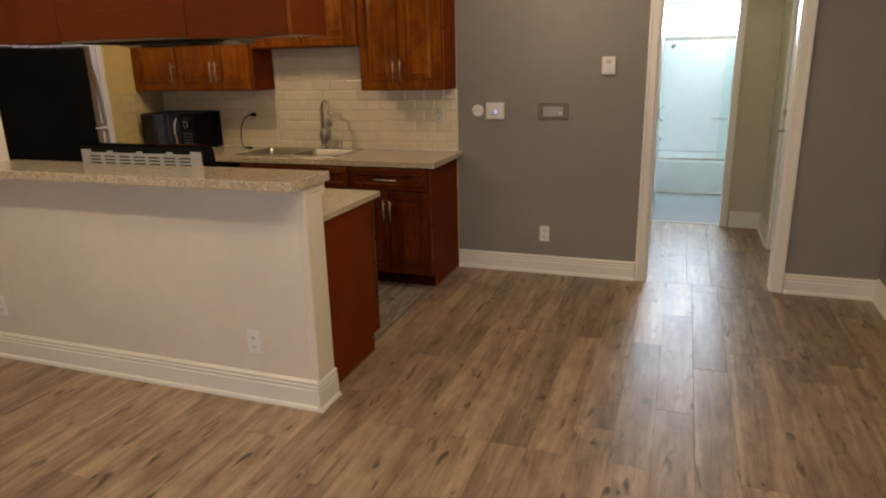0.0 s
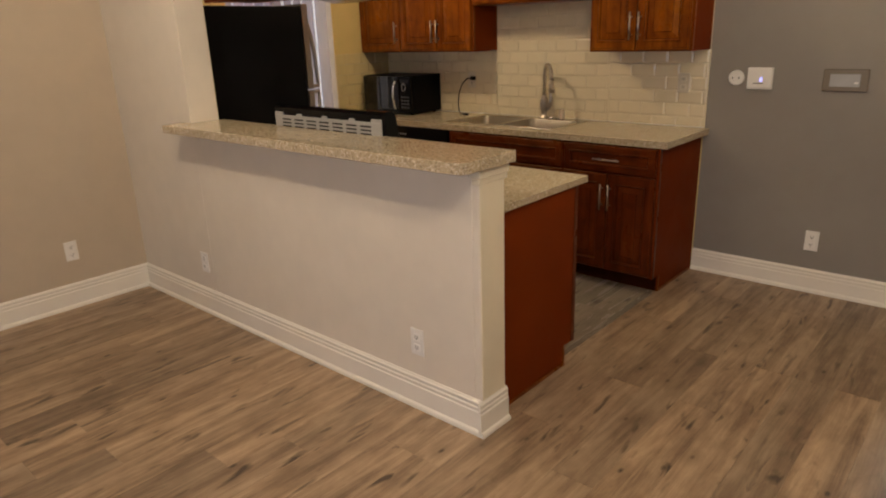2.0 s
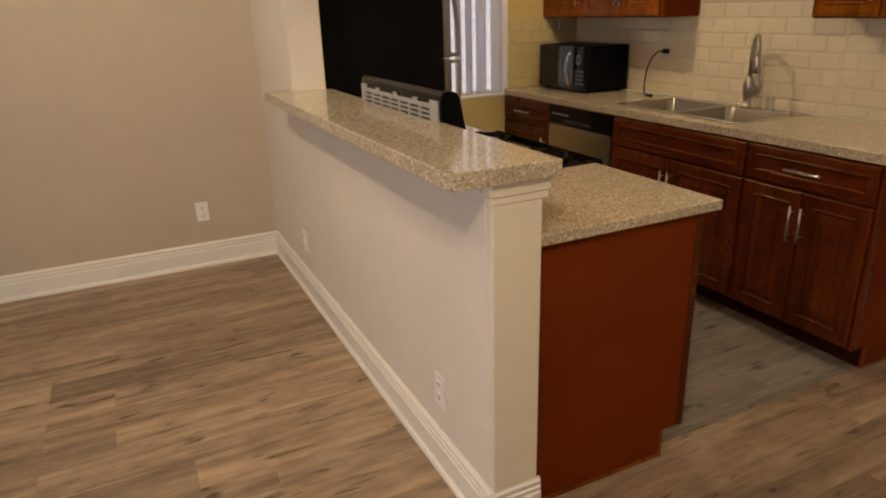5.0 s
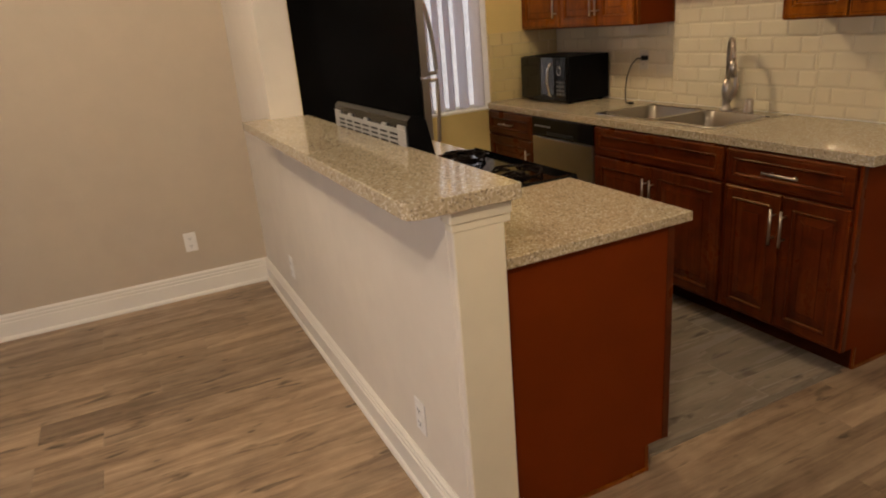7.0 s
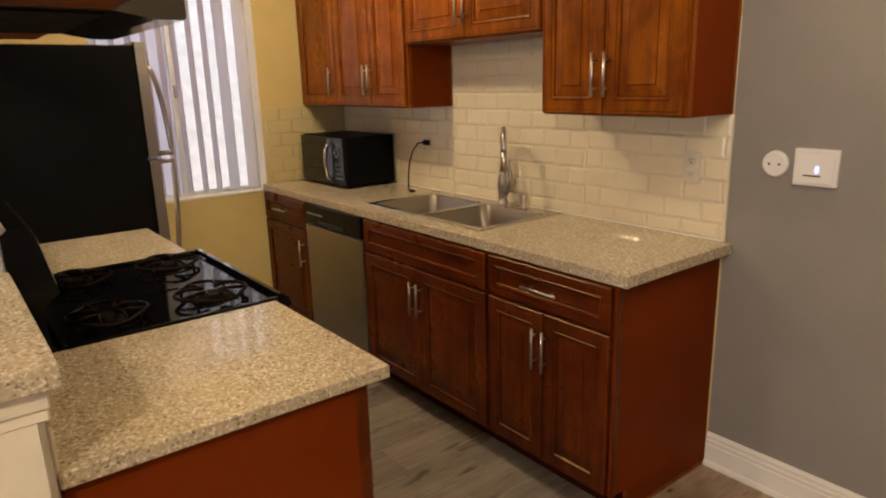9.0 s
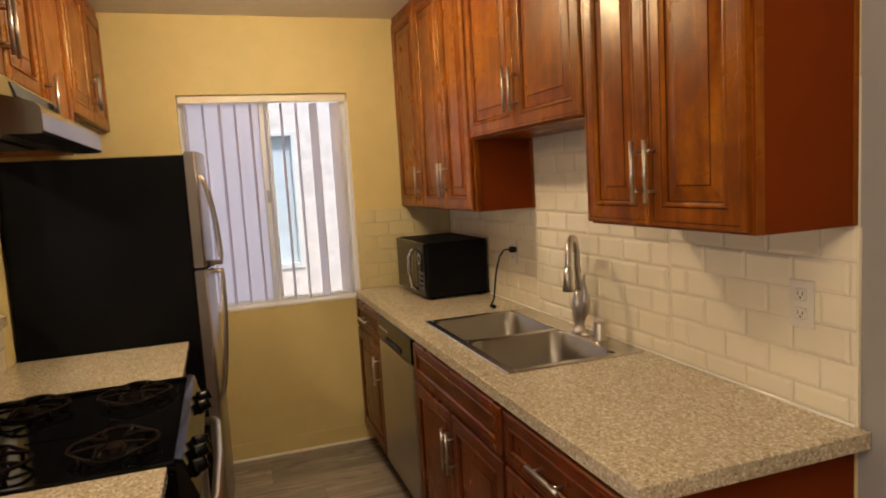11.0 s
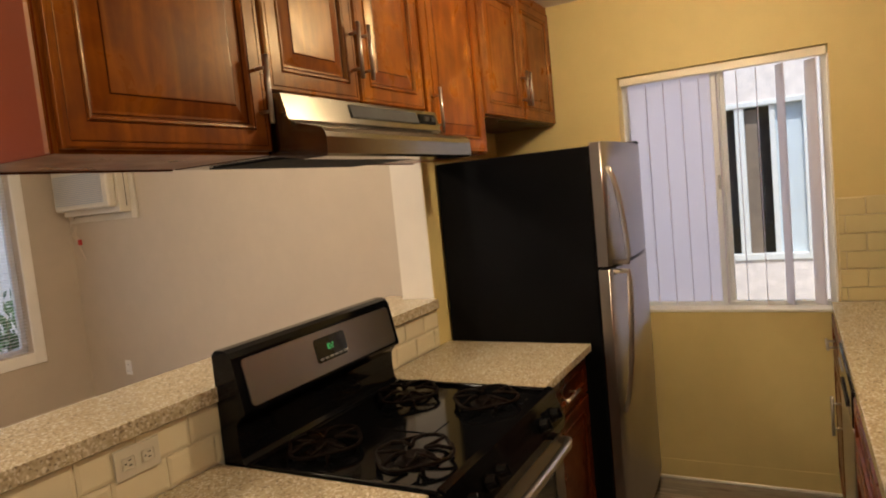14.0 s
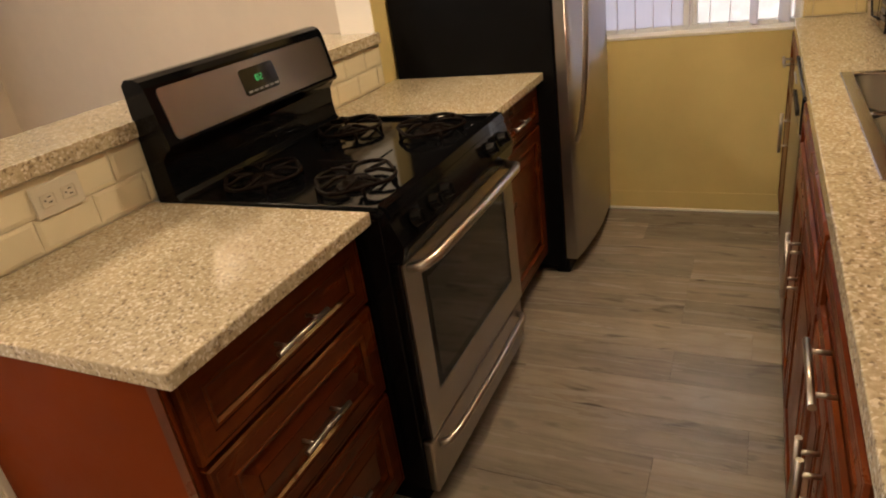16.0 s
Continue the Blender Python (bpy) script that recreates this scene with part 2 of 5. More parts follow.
M = {
    "beige": wall_paint("beige wall paint", (0.57, 0.48, 0.365)),
    "pale": wall_paint("pale grey wall paint", (0.80, 0.74, 0.64)),
    # Cream also stands for warm lamp light on the half wall's end.
    "cream": wall_paint("cream gloss and lamp-lit paint", (0.86, 0.79, 0.62), 0.4),
    "yellow": wall_paint("cream yellow wall paint", (0.70, 0.555, 0.235)),
    "grey": wall_paint("grey wall paint", (0.285, 0.260, 0.232)),
    "hall": wall_paint("cream hall paint", (0.62, 0.57, 0.42)),
    "ceiling": wall_paint("ceiling paint", (0.66, 0.62, 0.55)),
    "bath": wall_paint("white bath paint", (0.72, 0.78, 0.76)),
    "trim": plain("white gloss trim", (0.90, 0.86, 0.77), 0.30, var=0.02, relief=0, rough_var=0.015),
    "plank": plank_material("brown laminate plank", (0.120, 0.077, 0.049), (0.33, 0.230, 0.150), (0.57, 0.430, 0.290)),
    "kplank": plank_material("grey laminate plank", (0.17, 0.140, 0.113), (0.28, 0.238, 0.192), (0.39, 0.342, 0.280), 0.24),
    "gap": plain("dark joint", (0.05, 0.036, 0.026), 0.8, var=0.2, relief=0),
    "wood": cabinet_wood("stained cherry wood", (0.075, 0.013, 0.002), (0.185, 0.044, 0.0038), (0.37, 0.120, 0.0085)),
    "woodh": cabinet_wood("stained cherry wood across", (0.075, 0.013, 0.002), (0.185, 0.044, 0.0038), (0.37, 0.120, 0.0085), along="x"),
    # Base unit copy of the cherry: redder, with the dimmer low light in its colour.
    "woodb": cabinet_wood("redder cherry wood darkened for low shade", (0.026, 0.004, 0.0012), (0.088, 0.014, 0.0032), (0.180, 0.042, 0.006)),
    "woodbh": cabinet_wood("redder cherry wood darkened for low shade, across", (0.026, 0.004, 0.0012), (0.088, 0.014, 0.0032), (0.180, 0.042, 0.006), along="x"),
    "back": plain("dark red brown back panel", (0.095, 0.022, 0.006), 0.45, var=0.12, scale=3, relief=0.05),
    "hoodsteel": plain("dark satin hood steel", (0.26, 0.235, 0.19), 0.17, 1.0, var=0.02, relief=0, rough_var=0.003),
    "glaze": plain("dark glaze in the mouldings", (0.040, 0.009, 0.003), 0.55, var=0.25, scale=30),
    "side": plain("red brown cabinet panel", (0.168, 0.030, 0.0045), 0.45, var=0.10, scale=3, relief=0.05),
    "granite": granite("speckled tan granite"),
    "tile": plain("cream glazed tile", (0.78, 0.69, 0.49), 0.16, var=0.05, scale=3, relief=0.03, rscale=20, shift=True),
    # Window wall tiles: darker and yellower than the north ones.
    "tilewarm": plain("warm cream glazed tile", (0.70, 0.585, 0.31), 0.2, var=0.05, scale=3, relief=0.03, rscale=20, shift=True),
    "grout": plain("cream grout", (0.70, 0.62, 0.46), 0.8, var=0.08, relief=0.3),
    "steel": brushed("brushed stainless steel", (0.43, 0.40, 0.375), 0.30),
    "steelx": brushed("brushed stainless steel sheet", (0.62, 0.60, 0.57), 0.24, "y"),
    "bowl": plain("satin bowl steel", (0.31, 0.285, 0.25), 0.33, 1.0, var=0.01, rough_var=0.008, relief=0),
    "nickel": plain("satin nickel", (0.55, 0.50, 0.44), 0.28, 1.0, var=0.02, relief=0, rough_var=0.004),
    "chrome": plain("chrome", (0.78, 0.78, 0.78), 0.08, 1.0, var=0.02, relief=0),
    "black": plain("black enamel", (0.0035, 0.0035, 0.004), 0.09, rough_var=0.02, var=0.2, relief=0.02),
    "blackmat": plain("textured black paint", (0.005, 0.005, 0.0055), 0.45, var=0.2, relief=0.2, rscale=400),
    "iron": plain("black cast iron", (0.008, 0.005, 0.004), 0.45, var=0.3, relief=0.5, rscale=300),
    "rubber": plain("black rubber", (0.012, 0.012, 0.012), 0.6, var=0.2, relief=0.1),
    "darkglass": plain("dark oven glass", (0.008, 0.008, 0.009), 0.06, var=0.1, relief=0, rough_var=0.02),
    "tanplate": plain("tan grey metal plate", (0.20, 0.165, 0.12), 0.4, 0.4, var=0.06, relief=0.05),
    "galv": plain("galvanised grey sheet", (0.42, 0.42, 0.41), 0.45, 0.3, var=0.08, scale=12, relief=0.05),
    "keygrey": plain("dull dark grey print", (0.07, 0.07, 0.075), 0.5, var=0.1, relief=0),
    "plastic": plain("white plastic", (0.88, 0.86, 0.82), 0.35, var=0.03, relief=0),
    "ivory": plain("ivory plastic", (0.66, 0.60, 0.48), 0.4, var=0.05, relief=0),
    "dark": plain("dark slot", (0.015, 0.014, 0.012), 0.7, var=0.1, relief=0),
    "blue": glow("blue indicator light", (0.28, 0.30, 1.0), 2.0),
    "green": glow("green clock digits", (0.08, 0.6, 0.2), 0.12),
    "dome": glow("lit frosted glass dome", (1.0, 0.86, 0.60), 3.0),
    "daylight": glow("bright overcast daylight", (0.92, 0.96, 1.0), 2.5),
    "slat": plain("white vinyl blind slat", (0.90, 0.90, 0.92), 0.5, var=0.03, relief=0.05),
    "alu": plain("white window aluminium", (0.74, 0.75, 0.74), 0.4, 0.0, var=0.04, relief=0),
    "glass": glass("window glass", (0.95, 0.97, 0.97), ior=1.2),
    "obscure": plain("obscured white window pane", (0.84, 0.84, 0.90), 0.35, var=0.02, relief=0.05),
    "frost": glass("clear shower glass", (0.85, 0.96, 0.95), 0.05),
    "stucco": plain("pink beige stucco", (0.78, 0.70, 0.66), 0.9, var=0.12, scale=14, relief=1.0, rscale=70),
    "ground": plain("concrete ground", (0.32, 0.31, 0.29), 0.9, var=0.15, scale=3, relief=0.5),
    "tub": plain("white enamel tub", (0.80, 0.83, 0.82), 0.15, var=0.02, relief=0),
    "surround": plain("white acrylic surround", (0.80, 0.83, 0.82), 0.2, var=0.02, relief=0),
    "bathfloor": plain("blue grey vinyl floor", (0.27, 0.29, 0.30), 0.3, var=0.03, scale=4, relief=0, rough_var=0.005),
    "leaf": plain("green leaves", (0.07, 0.12, 0.05), 0.6, var=0.4, scale=12),
    "curtain": plain("pale blue curtain", (0.60, 0.68, 0.74), 0.8, var=0.06, scale=8, relief=0.2),
    "drape": plain("brown curtain cloth", (0.22, 0.17, 0.13), 0.9, var=0.15, scale=10, relief=0.2),
    "string": plain("cream cord", (0.62, 0.52, 0.40), 0.8, var=0.1, relief=0.2),
    "red": plain("red plastic tag", (0.5, 0.04, 0.03), 0.5, var=0.1, relief=0),
}


def see_through(m, col, share):
    """Lets part of the light through a thin sheet."""
    t = m.node_tree
    out, b = t.nodes["Material Output"], t.nodes["Principled BSDF"]
    tr = t.nodes.new("ShaderNodeBsdfTranslucent")
    tr.inputs["Color"].default_value = (*col, 1)
    mx = t.nodes.new("ShaderNodeMixShader")
    mx.inputs[0].default_value = share
    t.links.new(b.outputs[0], mx.inputs[1])
    t.links.new(tr.outputs[0], mx.inputs[2])
    t.links.new(mx.outputs[0], out.inputs["Surface"])


see_through(M["slat"], (0.95, 0.93, 0.97), 0.92)
see_through(M["obscure"], (0.86, 0.86, 0.93), 0.82)
for _k in ("blackmat", "black", "iron", "rubber"):
    M[_k].node_tree.nodes["Principled BSDF"].inputs["Specular IOR Level"].default_value = {"black": 0.18, "iron": 0.04}.get(_k, 0.04)
for _k in ("side", "back", "glaze"):
    M[_k].node_tree.nodes["Principled BSDF"].inputs["Specular IOR Level"].default_value = 0.03
    M[_k].node_tree.nodes["Principled BSDF"].inputs["Specular Tint"].default_value = (1.0, 0.55, 0.25, 1)

# ---- mesh helpers ----


def box(bm, x0, x1, y0, y1, z0, z1, bev=0.0, seg=1):
    vs = [bm.verts.new(p) for p in ((x0, y0, z0), (x1, y0, z0), (x1, y1, z0), (x0, y1, z0), (x0, y0, z1), (x1, y0, z1), (x1, y1, z1), (x0, y1, z1))]
    fs = [bm.faces.new([vs[i] for i in f]) for f in ((0, 3, 2, 1), (4, 5, 6, 7), (0, 1, 5, 4), (1, 2, 6, 5), (2, 3, 7, 6), (3, 0, 4, 7))]
    if bev:
        es = list({e for f in fs for e in f.edges})
        bmesh.ops.bevel(bm, geom=es, offset=bev, segments=seg, affect="EDGES", profile=0.5)
    return bm


def B(*boxes, bev=0.0, seg=1):
    bm = bmesh.new()
    for b in boxes:
        box(bm, *b, bev=bev, seg=seg)
    return bm


def tube(bm, points, radius, n=10, cap=True):
    """A round rod along points; radius a number or one for each point."""
    pts = [Vector(p) for p in points]
    rad = radius if isinstance(radius, (list, tuple)) else [radius] * len(pts)
    rings, ref = [], None
    for i, p in enumerate(pts):
        d = (pts[min(i + 1, len(pts) - 1)] - pts[max(i - 1, 0)]).normalized()
        if ref is None:
            ref = d.orthogonal().normalized()
        ref = (ref - d * ref.dot(d)).normalized()
        other = d.cross(ref)
        rings.append([bm.verts.new(p + (ref * math.cos(2 * math.pi * k / n) + other * math.sin(2 * math.pi * k / n)) * rad[i]) for k in range(n)])
    for a, b in zip(rings, rings[1:]):
        for k in range(n):
            f = bm.faces.new((a[k], a[(k + 1) % n], b[(k + 1) % n], b[k]))
            f.smooth = True
    if cap:
        bm.faces.new(rings[0][::-1])
        bm.faces.new(rings[-1])
    return bm


def lathe(bm, centre, profile, n=28, axis="z"):
    """Turned shape: profile of (radius, height) from below."""
    cx, cy, cz = centre
    rings = []
    for r, h in profile:
        ring = []
        for k in range(n):
            a = 2 * math.pi * k / n
            u, v = r * math.cos(a), r * math.sin(a)
            p = {"z": (cx + u, cy + v, cz + h), "y": (cx + u, cy + h, cz - v), "x": (cx + h, cy + u, cz + v)}[axis]
            ring.append(bm.verts.new(p))
        rings.append(ring)
    for a, b in zip(rings, rings[1:]):
        for k in range(n):
            f = bm.faces.new((a[k], a[(k + 1) % n], b[(k + 1) % n], b[k]))
            f.smooth = True
    bm.faces.new(rings[0][::-1])
    bm.faces.new(rings[-1])
    return bm


def prism(bm, outline, x0, x1, axis="x"):
    """Extrudes a closed outline: (y, z) along x, or (x, z) along y."""
    def p(u, v, w):
        return (w, u, v) if axis == "x" else ((u, w, v) if axis == "y" else (u, v, w))
    a = [bm.verts.new(p(u, v, x0)) for u, v in outline]
    b = [bm.verts.new(p(u, v, x1)) for u, v in outline]
    n = len(a)
    bm.faces.new(a)
    bm.faces.new(b[::-1])
    for k in range(n):
        bm.faces.new((a[k], b[k], b[(k + 1) % n], a[(k + 1) % n]))
    bmesh.ops.recalc_face_normals(bm, faces=bm.faces)
    return bm


def finish(bm, name, mats, smooth=False):
    me = bpy.data.meshes.new(name)
    bm.to_mesh(me)
    bm.free()
    for m in (mats if isinstance(mats, (list, tuple)) else [mats]):
        me.materials.append(M[m] if isinstance(m, str) else m)
    return me


def thing(name, label, category, at=(0, 0, 0), group="", kind=""):
    ob = new(name)
    ob.empty_display_size = 0.05
    ob.location = at
    return tagged(ob, label, category, group, kind)


def origin_of(ob):
    p = Vector((0, 0, 0))
    while ob:
        p += ob.location
        ob = ob.parent
    return p


def part(name, bm, material, parent, label=""):
    """One mesh object under a thing or a part. The mesh is given in world metres."""
    me = finish(bm, name, material)
    me.transform(Matrix.Translation(-origin_of(parent)))
    ob = new(name, me)
    ob.parent = parent
    if label:
        ob["label"] = label
    return ob


def solid(name, bm, material, label="", category="", group="", kind=""):
    """A thing or piece of the setting that is one mesh."""
    return tagged(new(name, finish(bm, name, material)), label, category, group, kind)


def structure(name, bm, material, label=""):
    return solid(name, bm, material, label, "", "", "structure")


# ---- the plan ----
XL, XK, YW, YP0, YP1, CEIL = -2.735, -2.76, 1.503, -0.82, -0.66, 2.46
XR, YS = 2.80, -4.50
DX0, DX1, DTOP = 1.355, 2.187, 2.05
JAMB = -1.888

floor = structure("floor", B((-2.9, 2.95, -4.65, 1.65, -0.12, -0.009)), "gap", "dark underlay below laminate planks")
hall_floor = structure("hall_floor", B((1.2, 2.45, 1.65, 3.33, -0.12, -0.009)), "gap", "dark underlay below hall planks")
structure("bath_floor", B((0.55, 2.75, 3.33, 5.8, -0.12, -0.004)), "bathfloor", "blue grey vinyl bathroom floor")

# walls
structure("wall_north", B((XK - 0.14, -0.047, YW, YW + 0.12, 0, CEIL)), "yellow", "cream yellow kitchen wall behind cabinets")
structure("wall_north_grey", B((-0.047, DX0, YW, YW + 0.12, 0, CEIL), (DX0, DX1, YW, YW + 0.12, DTOP, CEIL), (DX1, XR + 0.12, YW, YW + 0.12, 0, CEIL)), "grey", "grey painted wall round the hall doorway")
structure("wall_west_kitchen", B((XK - 0.14, XK, YP1 - 0.02, 0.01, 0, CEIL), (XK - 0.14, XK, 0.92, YW, 0, CEIL), (XK - 0.14, XK, 0.01, 0.92, 0, 0.862), (XK - 0.14, XK, 0.01, 0.92, 2.045, CEIL)), "yellow", "cream yellow wall with a window opening")
structure("wall_west_living", B((XL - 0.2, XL, YS - 0.12, YP1 - 0.02, 0, CEIL)), "beige", "beige painted living room wall")
# The opening from x 0.20 to 1.95 is for the added, unseen window.
structure("wall_south", B((XL - 0.2, -2.30, YS - 0.12, YS, 0, CEIL), (-0.95, 0.20, YS - 0.12, YS, 0, CEIL), (1.95, XR + 0.12, YS - 0.12, YS, 0, CEIL), (0.20, 1.95, YS - 0.12, YS, 0, 0.35), (0.20, 1.95, YS - 0.12, YS, 2.06, CEIL), (-2.30, -0.95, YS - 0.12, YS, 0, 0.64), (-2.30, -0.95, YS - 0.12, YS, 2.06, CEIL)), "beige", "beige wall with a window opening")
structure("wall_east", B((XR, XR + 0.12, YS, YW, 0, CEIL)), "grey", "grey painted side wall")
structure("wall_pier", B((XL, JAMB, YP0, YP1, 0, CEIL)), "pale", "pale painted full height pier beside the bar opening")
structure("wall_pier_lining", B((XL, JAMB - 0.004, YP1, YP1 + 0.004, 0, CEIL)), "yellow", "cream yellow kitchen side of the pier")
structure("wall_bar", B((JAMB, -0.002, YP0, YP1, 0, 1.0615), (-0.002, 0.03, YP0, YP1 - 0.013, 0, 1.0615), bev=0.003), "pale", "pale painted half wall under the bar")
structure("ceiling", B((XK - 0.15, XR + 0.12, YS - 0.12, YW + 0.12, CEIL, CEIL + 0.12)), "ceiling", "off-white painted ceiling")
# hall and bathroom
structure("wall_hall_west", B((DX0 - 0.16, DX0 - 0.04, YW + 0.12, 3.33, 0, CEIL)), "hall", "cream hall wall")
structure("wall_hall_east", B((2.28, 2.40, YW + 0.12, 1.78, 0, CEIL), (2.28, 2.40, 2.60, 3.33, 0, CEIL), (2.28, 2.40, 1.78, 2.60, 2.04, CEIL)), "hall", "cream hall wall with a door")
structure("wall_hall_north", B((1.19, 1.30, 3.33, 3.45, 0, CEIL), (1.95, 2.40, 3.33, 3.45, 0, CEIL), (1.30, 1.95, 3.33, 3.45, 2.04, CEIL)), "hall", "cream hall end wall round the bathroom door")
structure("wall_bath_west", B((0.50, 0.60, 3.45, 5.82, 0, CEIL)), "bath")
structure("wall_bath_east", B((2.10, 2.22, 3.45, 5.82, 0, CEIL)), "bath")
structure("wall_bath_south", B((0.50, 1.19, 3.33, 3.45, 0, CEIL)), "bath")
structure("wall_bath_north", B((0.50, 2.22, 5.70, 5.82, 0, 1.80), (0.50, 2.22, 5.70, 5.82, 2.17, CEIL), (0.50, 1.25, 5.70, 5.82, 1.80, 2.17), (2.10, 2.22, 5.70, 5.82, 1.80, 2.17)), "surround", "white bathroom wall with a high window")
structure("ceiling_hall", B((0.50, 2.45, YW + 0.12, 5.82, CEIL, CEIL + 0.12)), "ceiling")


def moulded(x0, x1, y, out, h=0.135, axis="x"):
    """Baseboard with a stepped top and a shoe strip. out: the way it faces, +1 or -1."""
    o = [(0, 0), (0.026, 0), (0.026, 0.010), (0.022, 0.018), (0.015, 0.023), (0.015, h - 0.050), (0.0105, h - 0.047), (0.0105, h - 0.041), (0.0135, h - 0.037), (0.0135, h - 0.030), (0.0095, h - 0.027), (0.0095, h - 0.021), (0.012, h - 0.017), (0.012, h - 0.010), (0.006, h - 0.005), (0.004, h), (0, h)]
    bm = bmesh.new()
    prism(bm, [(y + out * a, b) for a, b in o], x0, x1, "x" if axis == "x" else "y")
    return bm


def baseboard(name, x0, x1, y, out, axis="x", h=0.15):
    return structure(name, moulded(x0, x1, y, out, h, axis), "trim", "white moulded baseboard")


baseboard("baseboard_north", -0.046, DX0 - 0.07, YW, -1, h=0.138)
baseboard("baseboard_north_east", DX1 + 0.07, XR, YW, -1, h=0.138)
baseboard("baseboard_bar", XL, 0.0295, YP0, -1)
baseboard("baseboard_bar_end", YP0 - 0.0265, YP1 - 0.004, 0.03, 1, "y")
baseboard("baseboard_west", YS, YP0, XL, 1, "y")
baseboard("baseboard_south", XL, XR, YS, 1)
baseboard("baseboard_east", YS, YW, XR, -1, "y")
baseboard("baseboard_hall_north", 2.01, 2.28, 3.33, -1)
baseboard("baseboard_hall_east", 2.67, 3.33, 2.28, -1, "y")
structure("trim_kitchen_floor", B((XK, XK + 0.012, -0.55, 0.92, 0, 0.012), bev=0.002), "trim", "cream floor strip below the window")
structure("trim_threshold", B((-0.095, -0.060, -0.13, 0.94, -0.004, 0.005), bev=0.002), "kplank", "flat grey wood threshold strip")


structure("trim_kitchen_base", B((XK, XK + 0.004, -0.55, 0.905, 0.0125, 0.10), bev=0.001), "yellow", "cream yellow painted flat base below the window")


def casing(name, x0, x1, y, out, top, w=0.066, t=0.018):
    """Door casing on a wall across y."""
    y0, y1 = sorted((y, y + out * t))
    ya, yb = sorted((y, y + out * (t + 0.006)))
    bm = B((x0 - w, x0, y0, y1, 0, top + w), (x1, x1 + w, y0, y1, 0, top + w), (x0, x1, y0, y1, top, top + w), bev=0.004)
    for b in ((x0 - w, x0 - w + 0.02, ya, yb, 0, top + w), (x1 + w - 0.02, x1 + w, ya, yb, 0, top + w)):
        box(bm, *b, bev=0.003)
    return structure(name, bm, "trim", "cream painted door casing")


casing("trim_hall_doorway", DX0, DX1, YW, -1, DTOP - 0.0)
structure("trim_doorway_jamb", B((DX0 - 0.001, DX0 + 0.016, YW - 0.004, YW + 0.124, 0, DTOP), (DX1 - 0.016, DX1 + 0.001, YW - 0.004, YW + 0.124, 0, DTOP), (DX0 + 0.016, DX1 - 0.016, YW - 0.004, YW + 0.124, DTOP - 0.016, DTOP + 0.001), bev=0.002), "trim", "cream painted doorway lining")
casing("trim_bath_doorway", 1.318, 1.932, 3.33, -1, 2.03, 0.06)
structure("trim_bath_jamb", B((1.30, 1.318, 3.326, 3.454, 0, 2.03), (1.932, 1.95, 3.326, 3.454, 0, 2.03), (1.30, 1.95, 3.326, 3.454, 2.03, 2.045), (1.32, 1.93, 3.37, 3.41, -0.004, 0.004), bev=0.002), "trim", "cream painted bathroom door lining")

# ---- cabinets ----


def panel_front(bm, a0, a1, z0, z1, face, out, frame_w=0.055, thick=0.019):
    """A raised panel door or drawer front across y. face: the plane behind it; out: the way it faces. Dark glaze lies in its grooves."""
    w, h = a1 - a0, z1 - z0
    fw = min(frame_w, h * 0.28, w * 0.28)
    steps = [(0.0, 0.0, 0), (0.0, thick - 0.005, 0), (0.004, thick, 0), (0.012, thick, 0), (0.0135, thick - 0.0012, 1), (0.015, thick, 0), (fw - 0.008, thick, 0), (fw - 0.006, thick - 0.0015, 1), (fw - 0.003, thick + 0.002, 0),
             (fw + 0.002, thick + 0.001, 0), (fw + 0.006, thick - 0.006, 0), (fw + 0.009, thick - 0.008, 1), (fw + 0.014, thick - 0.008, 0), (fw + 0.044, thick - 0.002, 0), (fw + 0.0465, thick - 0.0008, 1), (fw + 0.049, thick - 0.0006, 0)]
    if min(w, h) < 2 * (fw + 0.06):
        steps = steps[:13]
    rings = []
    for inset, d, _ in steps:
        y = face + out * d
        rings.append([bm.verts.new((x, y, z)) for x, z in ((a0 + inset, z0 + inset), (a1 - inset, z0 + inset), (a1 - inset, z1 - inset), (a0 + inset, z1 - inset))])
    for i, (p, q) in enumerate(zip(rings, rings[1:])):
        for k in range(4):
            f = bm.faces.new((p[k], p[(k + 1) % 4], q[(k + 1) % 4], q[k]))
            f.material_index = steps[i + 1][2]
    bm.faces.new(rings[-1])
    bm.faces.new(rings[0][::-1])
    bmesh.ops.recalc_face_normals(bm, faces=bm.faces)
    return bm


def bar_handle(parent, x, y, z, out, length=0.135, upright=True):
    """A round bar pull on two posts."""
    bm = bmesh.new()
    yb = y + out * 0.032
    if upright:
        tube(bm, [(x, yb, z - length / 2), (x, yb, z + length / 2)], 0.006, 10)
        for s in (-0.32, 0.32):
            tube(bm, [(x, y, z + s * length), (x, yb, z + s * length)], 0.0042, 8)
    else:
        tube(bm, [(x - length / 2, yb, z), (x + length / 2, yb, z)], 0.006, 10)
        for s in (-0.32, 0.32):
            tube(bm, [(x + s * length, y, z), (x + s * length, yb, z)], 0.0042, 8)
    return part("handle", bm, "nickel", parent, "satin nickel bar handle")


def door_part(parent, kind, a0, a1, z0, z1, face, out, handle=None, label="", wood="wood"):
    """kind door or drawer. handle: (x, z, upright)."""
    g = 0.0035
    p = part(kind, panel_front(bmesh.new(), a0 + g, a1 - g, z0 + g, z1 - g, face + out * 0.001, out), [wood if kind == "door" else wood + "h", "glaze"], parent, label)
    if handle:
        bar_handle(p, handle[0], face + out * 0.019, handle[1], out, 0.155 if handle[2] else 0.165, handle[2])
    return p


